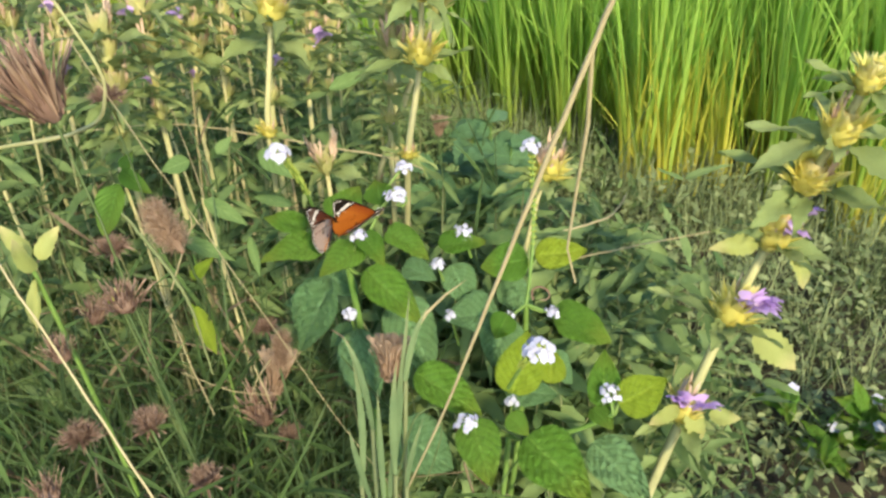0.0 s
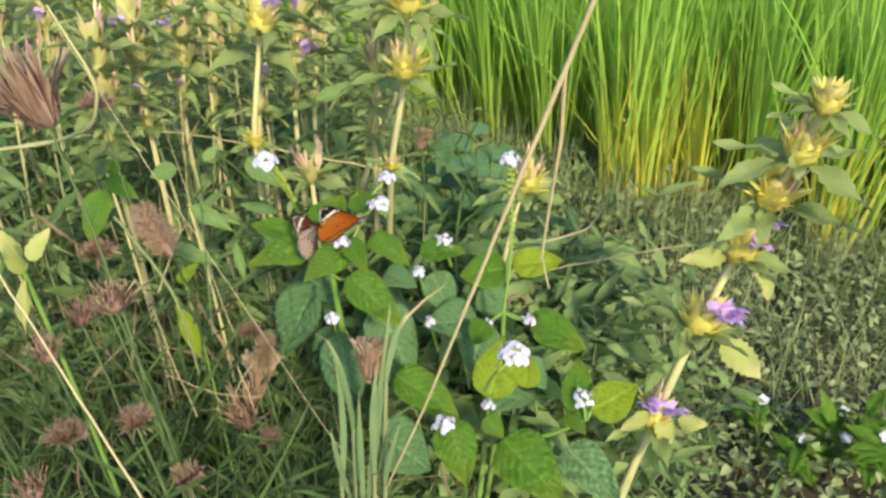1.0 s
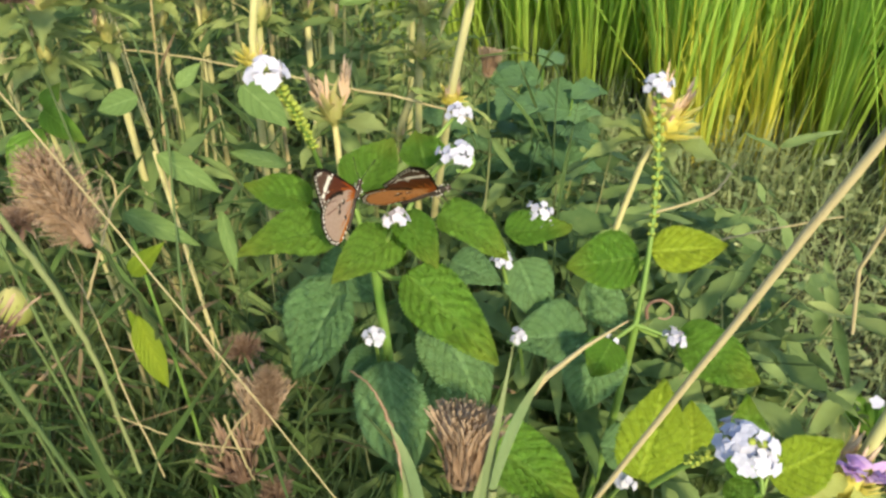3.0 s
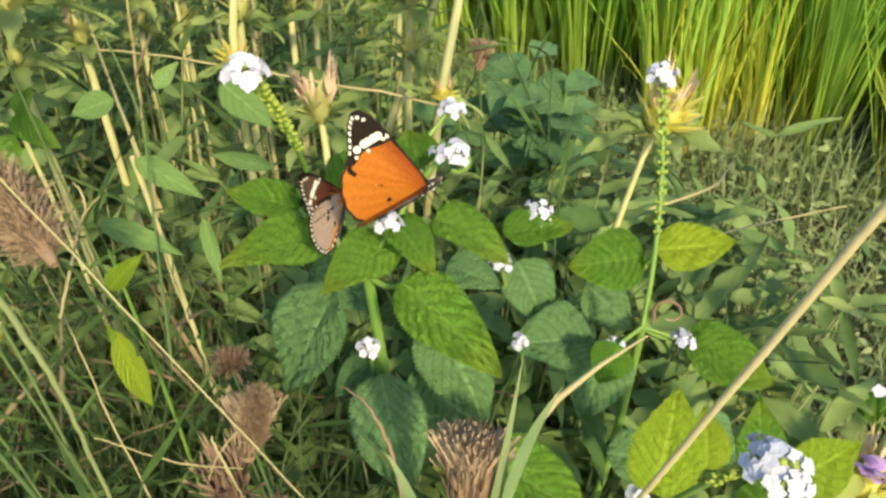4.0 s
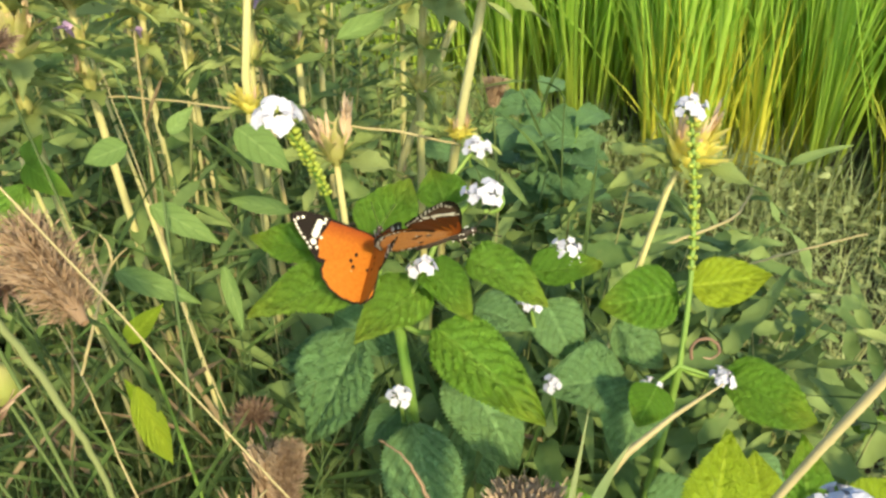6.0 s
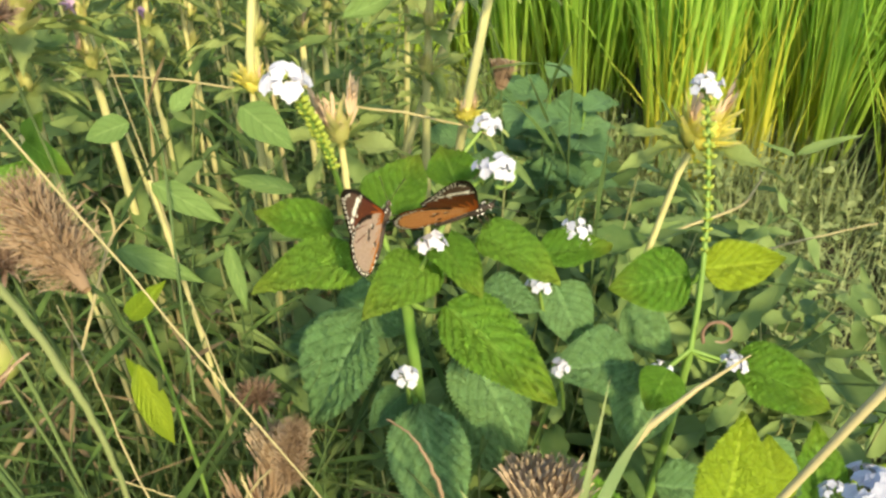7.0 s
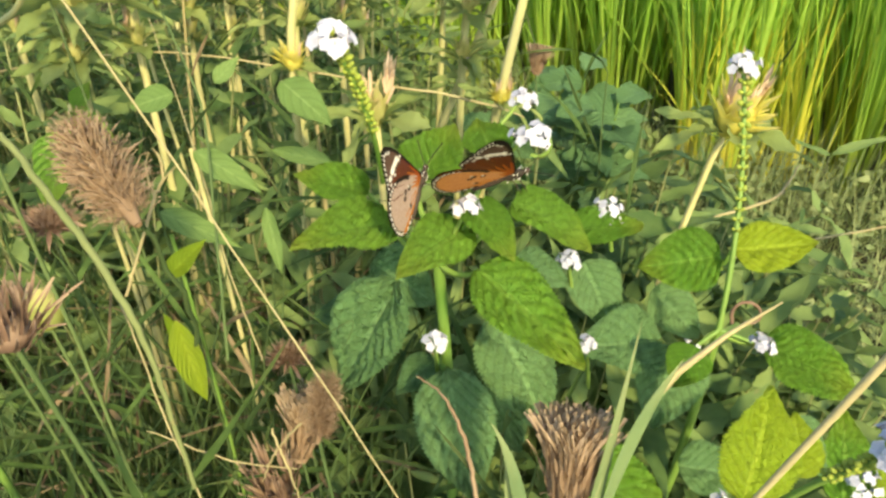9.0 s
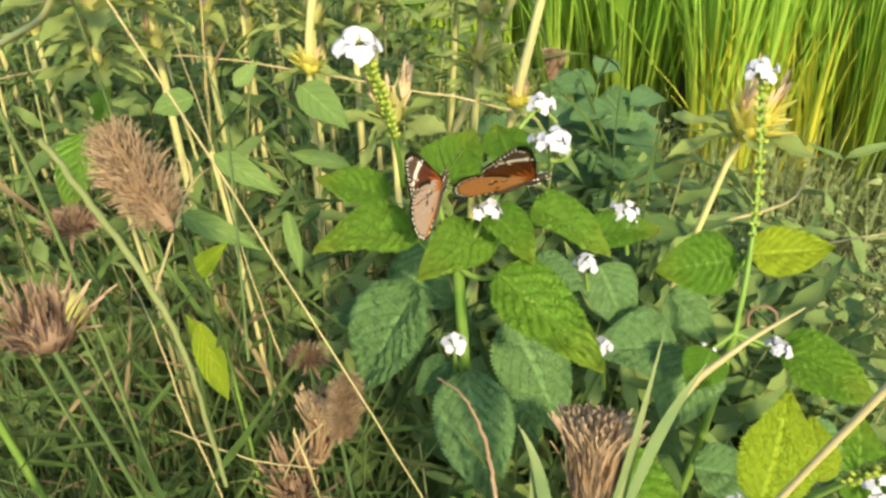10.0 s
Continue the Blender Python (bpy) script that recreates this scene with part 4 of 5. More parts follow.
def dry_head(at, way, size, wide, style="round", foot=None, seed=0, label="dry brown seed head on a thin stalk"):
    """A withered head: a core, hundreds of dry bristles and some stiff bracts on a stalk."""
    rng = np.random.default_rng(seed)
    at, way = vec(*at), unit(way)
    head = thing("dry_seed_head", label, "seed head", group="dry seed heads in the grass")
    a = unit(np.cross(way, vec(0.3, 0.9, 0.2)))
    b = np.cross(way, a)
    material = DRY if style in ("round", "flat") else TAN
    stem_part("core", [at - way * size * 0.1, at + way * size * 0.15, at + way * size * (0.3 if style == "round" else 0.7)], [wide * 0.3, wide * 0.42, wide * 0.4] if style == "sheaf" else [wide * 0.05, wide * 0.12, wide * 0.03], material, head, sides=8)
    hair = [leaf_sheet("lance", 5, 3, 0.02, c, 0.03, seed=k) for k, c in enumerate((-0.2, 0.1, 0.3))]
    heap = Heap()
    for k in range({"fluff": 1900, "round": 420, "flat": 420, "sheaf": 900}[style]):
        w = rng.uniform(0, 2 * math.pi)
        out = a * math.cos(w) + b * math.sin(w)
        if style == "fluff":
            s = rng.uniform(0, 1)
            root = at + way * s * size + out * wide * rng.uniform(0.05, 0.2)
            d, n, thin = unit(way * rng.uniform(0.2, 1.2) + out * rng.uniform(0.4, 1.0) + rng.normal(0, 0.35, 3)), wide * rng.uniform(0.2, 0.42) * math.sin(0.6 + 2.1 * s), 0.05
        elif style == "sheaf":
            root = at + out * wide * 0.42 * math.sqrt(rng.uniform(0, 1))
            d, n, thin = unit(way + out * rng.uniform(0.0, 0.12) + rng.normal(0, 0.045, 3)), size * rng.uniform(0.7, 1.05), 0.03
        elif style == "flat":
            root = at + out * wide * 0.14 * rng.uniform(0, 1)
            d, n, thin = unit(way + out * rng.uniform(0.0, 0.95) + rng.normal(0, 0.1, 3)), wide * rng.uniform(0.42, 0.6), 0.09
        else:
            lift = rng.uniform(0, 1) ** 0.7
            root = at + out * wide * 0.22 * lift
            d, n, thin = unit(way * rng.uniform(0.7, 1.5) * (1.15 - lift) + out * lift * rng.uniform(0.6, 1.0) + rng.normal(0, 0.13, 3)), wide * rng.uniform(0.3, 0.52), 0.07
        heap.add(*placed(hair[k % 3], stand(root, d, rng.normal(0, 1, 3), n, n * thin * rng.uniform(0.6, 1.4))))
    bristles = part("bristles", heap.mesh("bristles", material), head)
    tagged(bristles, kind="stuff")
    for k in range({"round": 14, "flat": 8, "sheaf": 6, "fluff": 0}[style]):
        w = 2.4 * k + rng.uniform(-0.3, 0.3)
        out = a * math.cos(w) + b * math.sin(w)
        n = wide * rng.uniform(0.35, 0.6)
        part("bract", BRACT_DRY, head, stand(at + out * wide * 0.1, way * rng.uniform(-0.2, 0.7) + out, way, n, n * rng.uniform(0.1, 0.2)))
    root = foot if foot is not None else (at[0] + 0.02, at[1] + 0.04, 0.0)
    stem_part("stalk", bow(root, at, (0.006, 0, 0), 9, 0.0015, seed), np.linspace(0.0012, 0.0008, 9), PALE_GRASS, head, sides=5)


def cup_head(at, way, size, wide, seed=0, fingers=46, spread=0.5, foot=None, label="open brown seed head with upright withered bracts"):
    """A withered cup of finger-like bracts that rise round a bristly heart."""
    rng = np.random.default_rng(seed)
    at, way = vec(*at), unit(way)
    head = thing("dry_seed_head", label, "seed head", group="dry seed heads in the grass")
    a = unit(np.cross(way, vec(0.3, 0.9, 0.2)))
    b = np.cross(way, a)
    core = stem_part("core", [at - way * size * 0.15, at, at + way * size * 0.2, at + way * size * 0.45], np.array([0.08, 0.3, 0.34, 0.1]) * wide, DRY, head, sides=9)
    for k in range(int(fingers * 1.7)):
        w = 2.4 * k + rng.uniform(-0.3, 0.3)
        out = a * math.cos(w) + b * math.sin(w)
        ring = rng.uniform(0.3, 1.0)
        n = size * rng.uniform(0.75, 1.15) * (1.1 - 0.25 * ring)
        part("bract", FINGER_DRY[rng.integers(6)], core, stand(at + out * wide * 0.3 * ring + way * size * 0.1 * rng.uniform(-1, 1), way + out * spread * ring * rng.uniform(0.2, 1.5) + rng.normal(0, 0.12, 3), out - way * 0.2, n, n * rng.uniform(0.04, 0.095)))
    root = foot if foot is not None else (at[0] + 0.02, at[1] + 0.04, 0.0)
    stem_part("stalk", bow(root, at, (0.006, 0, 0), 9, 0.0015, seed), np.linspace(0.0011, 0.0009, 9), PALE_GRASS, head, sides=5)


FINGER_DRY = [one_mesh("bract", leaf_sheet("lance", 8, 3, 0.06, c, 0.02, seed=80 + i), DRY if i else TAN) for i, c in enumerate((0.25, -0.2, 0.1, -0.4, 0.4, 0.0))]


def dry_heads():
    up = (0.05, 0, 1)
    dry_head((-0.1482, 0.3790, 0.6150), (-0.0250, 0.0240, 0.0165), 0.036, 0.026, "fluff", (-0.1782, 0.4600, 0.4830), 1, "fluffy tan seed head on a green-brown stalk")
    dry_head((-0.2902, 0.5452, 0.500), up, 0.02, 0.028, "round", None, 2)
    cup_head((-0.1756, 0.3525, 0.590), (0.1, 0, 1), 0.020, 0.018, 3, 40, 0.75)
    dry_head((-0.1063, 0.3960, 0.5076), (0.12, 0.35, 0.9), 0.026, 0.017, "fluff", None, 4, "tan tufted seed head with hanging dry leaves")
    dry_head((-0.0223, 0.3390, 0.5554), (0.02, 0.45, 0.85), 0.024, 0.013, "sheaf", None, 5, "upright brown brush-like seed head")
    dry_head((-0.1659, 0.3255, 0.522), up, 0.012, 0.022, "flat", None, 6, "flat-topped brown seed head on a yellow stalk")
    cup_head((-0.2411, 0.3751, 0.528), (-0.1, 0, 1), 0.020, 0.016, 7, 30, 0.35)
    dry_head((-0.2202, 0.3355, 0.498), up, 0.014, 0.022, "round", None, 8)
    dry_head((-0.1501, 0.3419, 0.450), up, 0.016, 0.024, "flat", None, 9)
    dry_head((-0.1308, 0.4500, 0.4314), (0.1, 0.35, 0.9), 0.034, 0.012, "sheaf", None, 10)
    cup_head((-0.1440, 0.4500, 0.3948), (-0.15, 0, 1), 0.036, 0.02, 12, 34, 0.7, None, "splayed dry head of long pale bracts")
    dry_head((-0.1261, 0.4500, 0.3749), (0.1, 0, 1), 0.016, 0.022, "flat", None, 11)
    cup_head((-0.2310, 0.428, 0.678), (-0.45, 0.1, 1), 0.044, 0.03, 13, 60, 0.4, None, "large withered brown head of long curved bracts")
    cup_head((-0.2489, 0.4300, 0.5149), (0.3, 0.3, 1), 0.020, 0.014, 14, 40, 0.45, None, "pinkish-brown withered head of stiff bracts")
    dry_head((-0.1343, 0.4583, 0.489), up, 0.012, 0.018, "round", None, 16)
    dry_head((-0.0085, 0.6900, 0.5522), (0.1, 0.3, 0.9), 0.018, 0.009, "sheaf", None, 17)
    dry_head((-0.2874, 0.6000, 0.6185), up, 0.02, 0.026, "round", None, 18)
    cup_head((-0.2516, 0.3300, 0.4450), up, 0.02, 0.02, 21, 30, 0.5, None, "pale straw-coloured withered head")


dry_heads()


# ---- straws, stalks and single grasses ----
def stalk(name, label, points, radii, material=STRAW, seed=0, wobble=0.0, category="stalk", sides=6):
    pts = np.array(points, float)
    s = np.linspace(0, len(pts) - 1, 6 * len(pts))
    line = np.array([[np.interp(x, np.arange(len(pts)), pts[:, k]) for k in range(3)] for x in s])
    ease = np.convolve(np.ones(5) / 5, np.ones(1))
    for k in range(3):
        padded = np.pad(line[:, k], 2, mode="reflect", reflect_type="odd")
        line[:, k] = np.convolve(padded, ease, "valid")
    line += np.random.default_rng(seed).normal(0, wobble, line.shape)
    heap = Heap()
    heap.add(*tube(line, np.interp(np.linspace(0, 1, len(line)), np.linspace(0, 1, len(radii)), radii), sides))
    top = thing(name, label, category)
    part("stem", heap.mesh(name, material), top)
    return top


def stalks():
    straw = stalk("straw_stalk", "long leaning dry straw stalk with a forked top", [(-0.03, 0.345, 0.40), (0.011, 0.3265, 0.545), (0.04, 0.3225, 0.655), (0.067, 0.3175, 0.756), (0.078, 0.312, 0.80), (0.083, 0.305, 0.835)],
                  [0.0006, 0.0008, 0.0011, 0.0013, 0.0011, 0.0009], wobble=0.0001)
    stem_part("side_shoot", [(0.067, 0.3175, 0.756), (0.0714, 0.3300, 0.7191), (0.0709, 0.3350, 0.6793), (0.0710, 0.3400, 0.6470), (0.0774, 0.3400, 0.6259)], [0.0012, 0.001, 0.0008, 0.0006, 0.0005], STRAW, straw)
    rng = np.random.default_rng(3)
    heap = Heap()
    spine = leaf_sheet("lance", 5, 3, 0.5, 0.1, 0, seed=5)
    for k in range(30):
        d = unit(vec(0.15, -0.1, 1) + rng.normal(0, 0.3, 3))
        heap.add(*placed(spine, stand(vec(0.083, 0.305, 0.832), d, rng.normal(0, 1, 3), 0.02, 0.003)))
    part("seed_tuft", heap.mesh("seed_tuft", DRY), straw, label="brown dry tuft")
    stalk("straw_stalk", "thin dry straw leaning across the grass", [(-0.175, 0.30, 0.86), (-0.126, 0.32, 0.709), (-0.09, 0.335, 0.605), (-0.055, 0.351, 0.497), (-0.02, 0.37, 0.40)], [0.0002, 0.0002, 0.00022, 0.00026, 0.0003], wobble=0.00012, seed=1)
    stalk("straw_stalk", "pale dry straw leaning in the tangle", [(-0.30, 0.395, 0.71), (-0.231, 0.342, 0.625), (-0.17, 0.295, 0.553), (-0.11, 0.25, 0.47)], [0.0005, 0.0006, 0.0007, 0.0007], wobble=0.0002, seed=2)
    stalk("green_stem", "bowed yellow-green stem with a bent tip", [(-0.62, 0.70, 0.49), (-0.395, 0.597, 0.572), (-0.31, 0.557, 0.601), (-0.258, 0.531, 0.628), (-0.243, 0.524, 0.665), (-0.27, 0.53, 0.72)], [0.0018, 0.0018, 0.0017, 0.0015, 0.0012, 0.0009], HERB_STEM, 3)
    stalk("straw_stalk", "thin straw lying across the weeds", [(-0.6, 0.82, 0.455), (-0.40, 0.755, 0.52), (-0.286, 0.716, 0.547), (-0.218, 0.683, 0.555), (-0.045, 0.636, 0.551), (-0.02, 0.62, 0.548)], [0.0006, 0.0006, 0.0007, 0.0007, 0.0008, 0.0005], STRAW, 4, 0.0003)
    stalk("straw_stalk", "slender dry straw among the weeds", [(-0.2252, 0.6000, 0.6087), (-0.1943, 0.5600, 0.5699), (-0.1755, 0.5000, 0.5298), (-0.1640, 0.4600, 0.4841)], [0.0006, 0.0007, 0.0007, 0.0008], PALE_GRASS, 5, 0.0001)
    stalk("straw_stalk", "short pale straw lying over the weeds", [(0.0640, 0.6000, 0.4808), (0.1087, 0.6200, 0.4819), (0.1684, 0.6600, 0.4776), (0.1862, 0.6800, 0.4954)], [0.0006, 0.001, 0.0011, 0.0006], STRAW, 6, 0.0004)
    stalk("straw_stalk", "thin tan straw arching over the open weeds", [(0.1221, 0.6000, 0.4655), (0.1899, 0.6400, 0.4577), (0.2843, 0.6800, 0.4524)], [0.0006, 0.0008, 0.0006], STRAW, 7, 0.0004)
    stalk("straw_stalk", "dry tan straw stuck upright in the grass", [(-0.1715, 0.4200, 0.4325), (-0.1911, 0.4400, 0.4638), (-0.2072, 0.4600, 0.5058), (-0.2393, 0.5000, 0.5084)], [0.0005, 0.0005, 0.0004, 0.0003], STRAW, 8, 0.00015)
    twig = stalk("dry_twig", "forked pale dry twig with a bent tip", [(-0.1785, 0.4159, 0.5566), (-0.1684, 0.4159, 0.5789), (-0.1593, 0.4159, 0.5996), (-0.1547, 0.4159, 0.6070), (-0.1544, 0.4159, 0.6144), (-0.1565, 0.4159, 0.6179)], [0.0006, 0.0006, 0.0006, 0.0005, 0.0004, 0.0002], STRAW, 9, 0.0001)
    stem_part("side_shoot", [(-0.1593, 0.4159, 0.5996), (-0.1601, 0.4159, 0.6056), (-0.1599, 0.4159, 0.6120), (-0.1578, 0.4159, 0.6162)], [0.0005, 0.0005, 0.0004, 0.0002], STRAW, twig)
    stem_part("side_shoot", [(-0.1560, 0.4159, 0.6048), (-0.1524, 0.4159, 0.6093), (-0.1486, 0.4159, 0.6126)], [0.0004, 0.0003, 0.0002], STRAW, twig)
    stalk("curled_tendril", "dry brown tendril curled into a loop", [(0.0738, 0.4750, 0.5113), (0.0719, 0.4750, 0.5179), (0.0740, 0.4750, 0.5230), (0.0792, 0.4750, 0.5241), (0.0846, 0.4750, 0.5205), (0.0865, 0.4750, 0.5145), (0.0832, 0.4750, 0.5111), (0.0792, 0.4750, 0.5121)], [0.0009, 0.0009, 0.0008, 0.0008, 0.0007, 0.0006, 0.0005, 0.0003], DRY, 16)
    pod = thing("seed_pod", "small yellow-green papery seed pod", "seed pod")
    stem_part("pod", [(-0.2342, 0.4446, 0.513), (-0.2342, 0.4446, 0.517), (-0.234, 0.4446, 0.524), (-0.2338, 0.4446, 0.531), (-0.2336, 0.4446, 0.535)], [0.002, 0.007, 0.0085, 0.006, 0.001], THISTLE_PALE, pod, sides=10)
    stem_part("stalk", bow((-0.22, 0.47, 0.0), (-0.2342, 0.4446, 0.514), (0.01, 0, 0), 8), np.linspace(0.0012, 0.0008, 8), PALE_GRASS, pod, sides=5)
    stalk("curled_tendril", "thin curled pale tendril", [(-0.1140, 0.4400, 0.5197), (-0.1039, 0.4400, 0.5268), (-0.0979, 0.4400, 0.5310), (-0.1004, 0.4400, 0.5207), (-0.1044, 0.4400, 0.5139)], [0.0002, 0.0002, 0.0002, 0.0002, 0.0002], PALE_GRASS, 10)
    stalk("curled_tendril", "curled yellow-green tendril round the straw", [(-0.0209, 0.3300, 0.4697), (-0.0090, 0.3300, 0.5317), (0.0043, 0.3300, 0.5439), (0.0094, 0.3300, 0.5229), (0.0008, 0.3300, 0.4817), (-0.0102, 0.3300, 0.4591)], [0.0007, 0.0006, 0.0006, 0.0005, 0.0005, 0.0004], PALE_GRASS, 11)
    stalk("straw_stalk", "thin dry straw in the tangle", [(-0.1507, 0.4700, 0.4759), (-0.1724, 0.5000, 0.5092), (-0.2026, 0.5600, 0.5354), (-0.2605, 0.6600, 0.5871)], [0.0004, 0.0004, 0.0004, 0.0003], STRAW, 12, 0.00015)
    stalk("straw_stalk", "kinked tan straw in the tangle", [(-0.1950, 0.4300, 0.4666), (-0.1600, 0.4300, 0.4481), (-0.1274, 0.4300, 0.4451)], [0.0003, 0.0004, 0.0003], STRAW, 13, 0.0002)
    stalk("green_stem", "dusty green stem leaning over the grass", [(-0.1716, 0.3700, 0.6433), (-0.1587, 0.3600, 0.6350), (-0.1453, 0.3500, 0.6249), (-0.1331, 0.3400, 0.6146), (-0.1270, 0.3350, 0.5959), (-0.1227, 0.3300, 0.5617)], [0.0009, 0.0010, 0.0010, 0.0009, 0.0007, 0.0006], DUSTY, 14, 0.0002)
    stalk("straw_stalk", "brown dry straw hanging over a dull leaf", [(-0.0690, 0.4050, 0.5340), (-0.0581, 0.3950, 0.5347), (-0.0508, 0.3880, 0.5223), (-0.0471, 0.3850, 0.5076), (-0.0439, 0.3800, 0.4913)], [0.0003, 0.0005, 0.0008, 0.0009, 0.0009], TAN, 15, 0.0002)
    for i, (low, mid, tip) in enumerate((((-0.1205, 0.4100, 0.4470), (-0.1232, 0.4050, 0.4800), (-0.1291, 0.4100, 0.4948)), ((-0.1391, 0.4150, 0.4546), (-0.1276, 0.4100, 0.4844), (-0.1154, 0.4050, 0.5049)))):
        stalk("dry_leaf_stalk", "hanging withered leaf stalk", [low, mid, tip], [0.0003, 0.0006, 0.0005], STRAW, 20 + i, 0.0003)


def far_stalks():
    """Bleached stems left standing between the thistles."""
    rng = np.random.default_rng(31)
    for k in range(22):
        x, y = rng.uniform(-0.75, -0.1), rng.uniform(0.70, 1.25)
        tall, lean = rng.uniform(0.55, 0.8), rng.normal(0.02, 0.05)
        stalk("straw_stalk", "bleached upright straw stem between the thistles", [(x, y, -0.01), (x + lean * 0.3 + rng.normal(0, 0.006), y, tall * 0.4), (x + lean * 0.7 + rng.normal(0, 0.008), y + 0.01, tall * 0.75), (x + lean, y + 0.02, tall)],
              [0.0024, 0.0022, 0.0017, 0.0009], STRAW if k % 4 == 0 else HERB_STEM, 40 + k, 0.0003)


def broad_blade(plant_, root, bend, tip, wide, material):
    """A wide grass blade through three points."""
    s = np.linspace(0, 1, 12)[:, None]
    line = (1 - s) ** 2 * vec(*root) + 2 * s * (1 - s) * vec(*bend) + s ** 2 * vec(*tip)
    t = np.gradient(line, axis=0)
    side = np.array([unit(np.cross(unit(k), vec(0.2, -1, 0.3))) for k in t])
    up = np.array([np.cross(unit(k), q) for k, q in zip(t, side)])
    w = wide * (0.6 + 0.4 * np.sin(math.pi * s)) * (1 - s ** 3)
    verts = np.stack([line - side * w / 2, line - up * w * 0.18, line + side * w / 2], 1).reshape(-1, 3)
    uv = np.stack([np.repeat(s[:, 0], 3), np.tile((0.0, 0.5, 1.0), 12)], -1)
    part("blade", one_mesh("blade", (verts, quads(12, 3), uv), material), plant_)


LANCE_LEAF = one_mesh("leaf", leaf_sheet("lance", 13, 5, 0.12, -0.12, 0.03, 0.02, seed=95), UNDER_LANCE)
BUSH_LEAF = [one_mesh("leaf", leaf_sheet("ovate", 13, 7, 0.2, c, 0.05, 0.1, seed=90 + i), HELIO_DARK) for i, c in enumerate((-0.2, -0.4))]


def stubby_grass():
    tuft = thing("grass_tuft", "tuft of broad pale green grass blades with a straw tip", "grass")
    root = (-0.03, 0.31, 0.0)
    near = thing("weed", "yellow-green weed with drooping leaves", "weed")
    stem_part("stem", bow((-0.27, 0.44, 0.0), (-0.2573, 0.4000, 0.5804), (0.01, 0, 0), 9), np.linspace(0.0026, 0.0016, 9), HELIO_STEM, near)
    for a, b, w in (((-0.2632, 0.4100, 0.5844), (-0.2776, 0.4100, 0.6078), 0.012), ((-0.2569, 0.4000, 0.5759), (-0.2680, 0.3920, 0.5308), 0.0085), ((-0.2508, 0.4000, 0.5894), (-0.2391, 0.4100, 0.6089), 0.012), ((-0.2573, 0.4000, 0.5804), (-0.2572, 0.3900, 0.6084), 0.012)):
        m = stand(vec(*a), vec(*b) - vec(*a), (0.2, -0.8, 0.7), float(np.linalg.norm(vec(*b) - vec(*a))), w)
        part("leaf", one_mesh("leaf", leaf_sheet("lance", 11, 5, 0.2, -0.1, 0.04, 0.06, seed=9), THISTLE_PALE), near, m)
    bloom = thing("weed", "low weed with bluish-white petals standing in for pale leaves", "weed")
    spot = vec(0.599, 0.781, 0.0)
    rng = np.random.default_rng(77)
    for k in range(9):
        top = spot + vec(rng.normal(0, 0.05), rng.normal(0, 0.03), rng.uniform(0.06, 0.12))
        stem_part("shoot", bow(spot, top, (0, 0, 0.01), 5), np.linspace(0.0015, 0.0008, 5), HELIO_STEM, bloom, sides=5)
        for i in range(5):
            way = vec(rng.normal(), rng.normal(), 0.3)
            part("leaf", HELIO_MESHES["fresh"][0], bloom, stand(top - vec(0, 0, 0.02 * i * 0.6), way, (0, -0.2, 1), 0.05, 0.022))
        # enlarged florets added in place of a patch of pale bluish leaves
        if k < 5:
            part("flower", FLORET_MESH, bloom, stand(top + vec(0, 0, 0.006), (1, 0.2, 0.1), (0.1, -0.5, 1), 4.4, 4.0, 2.4), "bluish-white petals standing in for pale leaves")
    spread = (((-0.0321, 0.3250, 0.5265), (-0.0358, 0.3250, 0.5797), (-0.0464, 0.3300, 0.5931), 0.0052), ((-0.0406, 0.3200, 0.4814), (-0.0349, 0.3250, 0.5358), (-0.0428, 0.3300, 0.5872), 0.0056),
              ((-0.0359, 0.3200, 0.4708), (-0.0440, 0.3200, 0.5121), (-0.0450, 0.3200, 0.5314), 0.005), ((-0.0235, 0.3200, 0.4715), (-0.0174, 0.3300, 0.5313), (-0.0105, 0.348, 0.6126), 0.0068),
              ((-0.0193, 0.3200, 0.4931), (-0.0214, 0.3250, 0.5456), (-0.0171, 0.3300, 0.5758), 0.006), ((-0.0129, 0.3350, 0.5568), (-0.0099, 0.3380, 0.5886), (-0.0002, 0.3420, 0.6060), 0.0052),
              ((-0.0255, 0.3100, 0.4834), (-0.0271, 0.3150, 0.5236), (-0.0272, 0.3200, 0.5637), 0.005), ((-0.0126, 0.3200, 0.4829), (-0.0100, 0.3200, 0.5138), (-0.0017, 0.3200, 0.5426), 0.0042))
    for low, bend, tip, wide in spread:
        stem_part("sheath", bow((root[0] + 0.3 * (low[0] - root[0]), root[1], 0.0), low, (0, 0, 0), 6), np.linspace(0.0020, 0.0016, 6), TUFT, tuft, sides=5)
        broad_blade(tuft, low, bend, tip, wide * 0.8, TUFT)
    stem_part("dry_tip", [(-0.0059, 0.3400, 0.5919), (-0.0011, 0.3420, 0.6011), (0.0090, 0.3440, 0.6122), (0.0199, 0.3460, 0.6210)], [0.0006, 0.0010, 0.0006, 0.0002], STRAW, tuft, "bleached straw spike")
    weed = thing("weed", "weed with yellow-green drooping lance leaves", "weed")
    foot = (-0.19, 0.49, 0.0)
    top = (-0.1831, 0.4700, 0.5486)
    stem_part("stem", bow(foot, top, (0.01, 0, 0), 9), np.linspace(0.0014, 0.0009, 9), HELIO_STEM, weed)
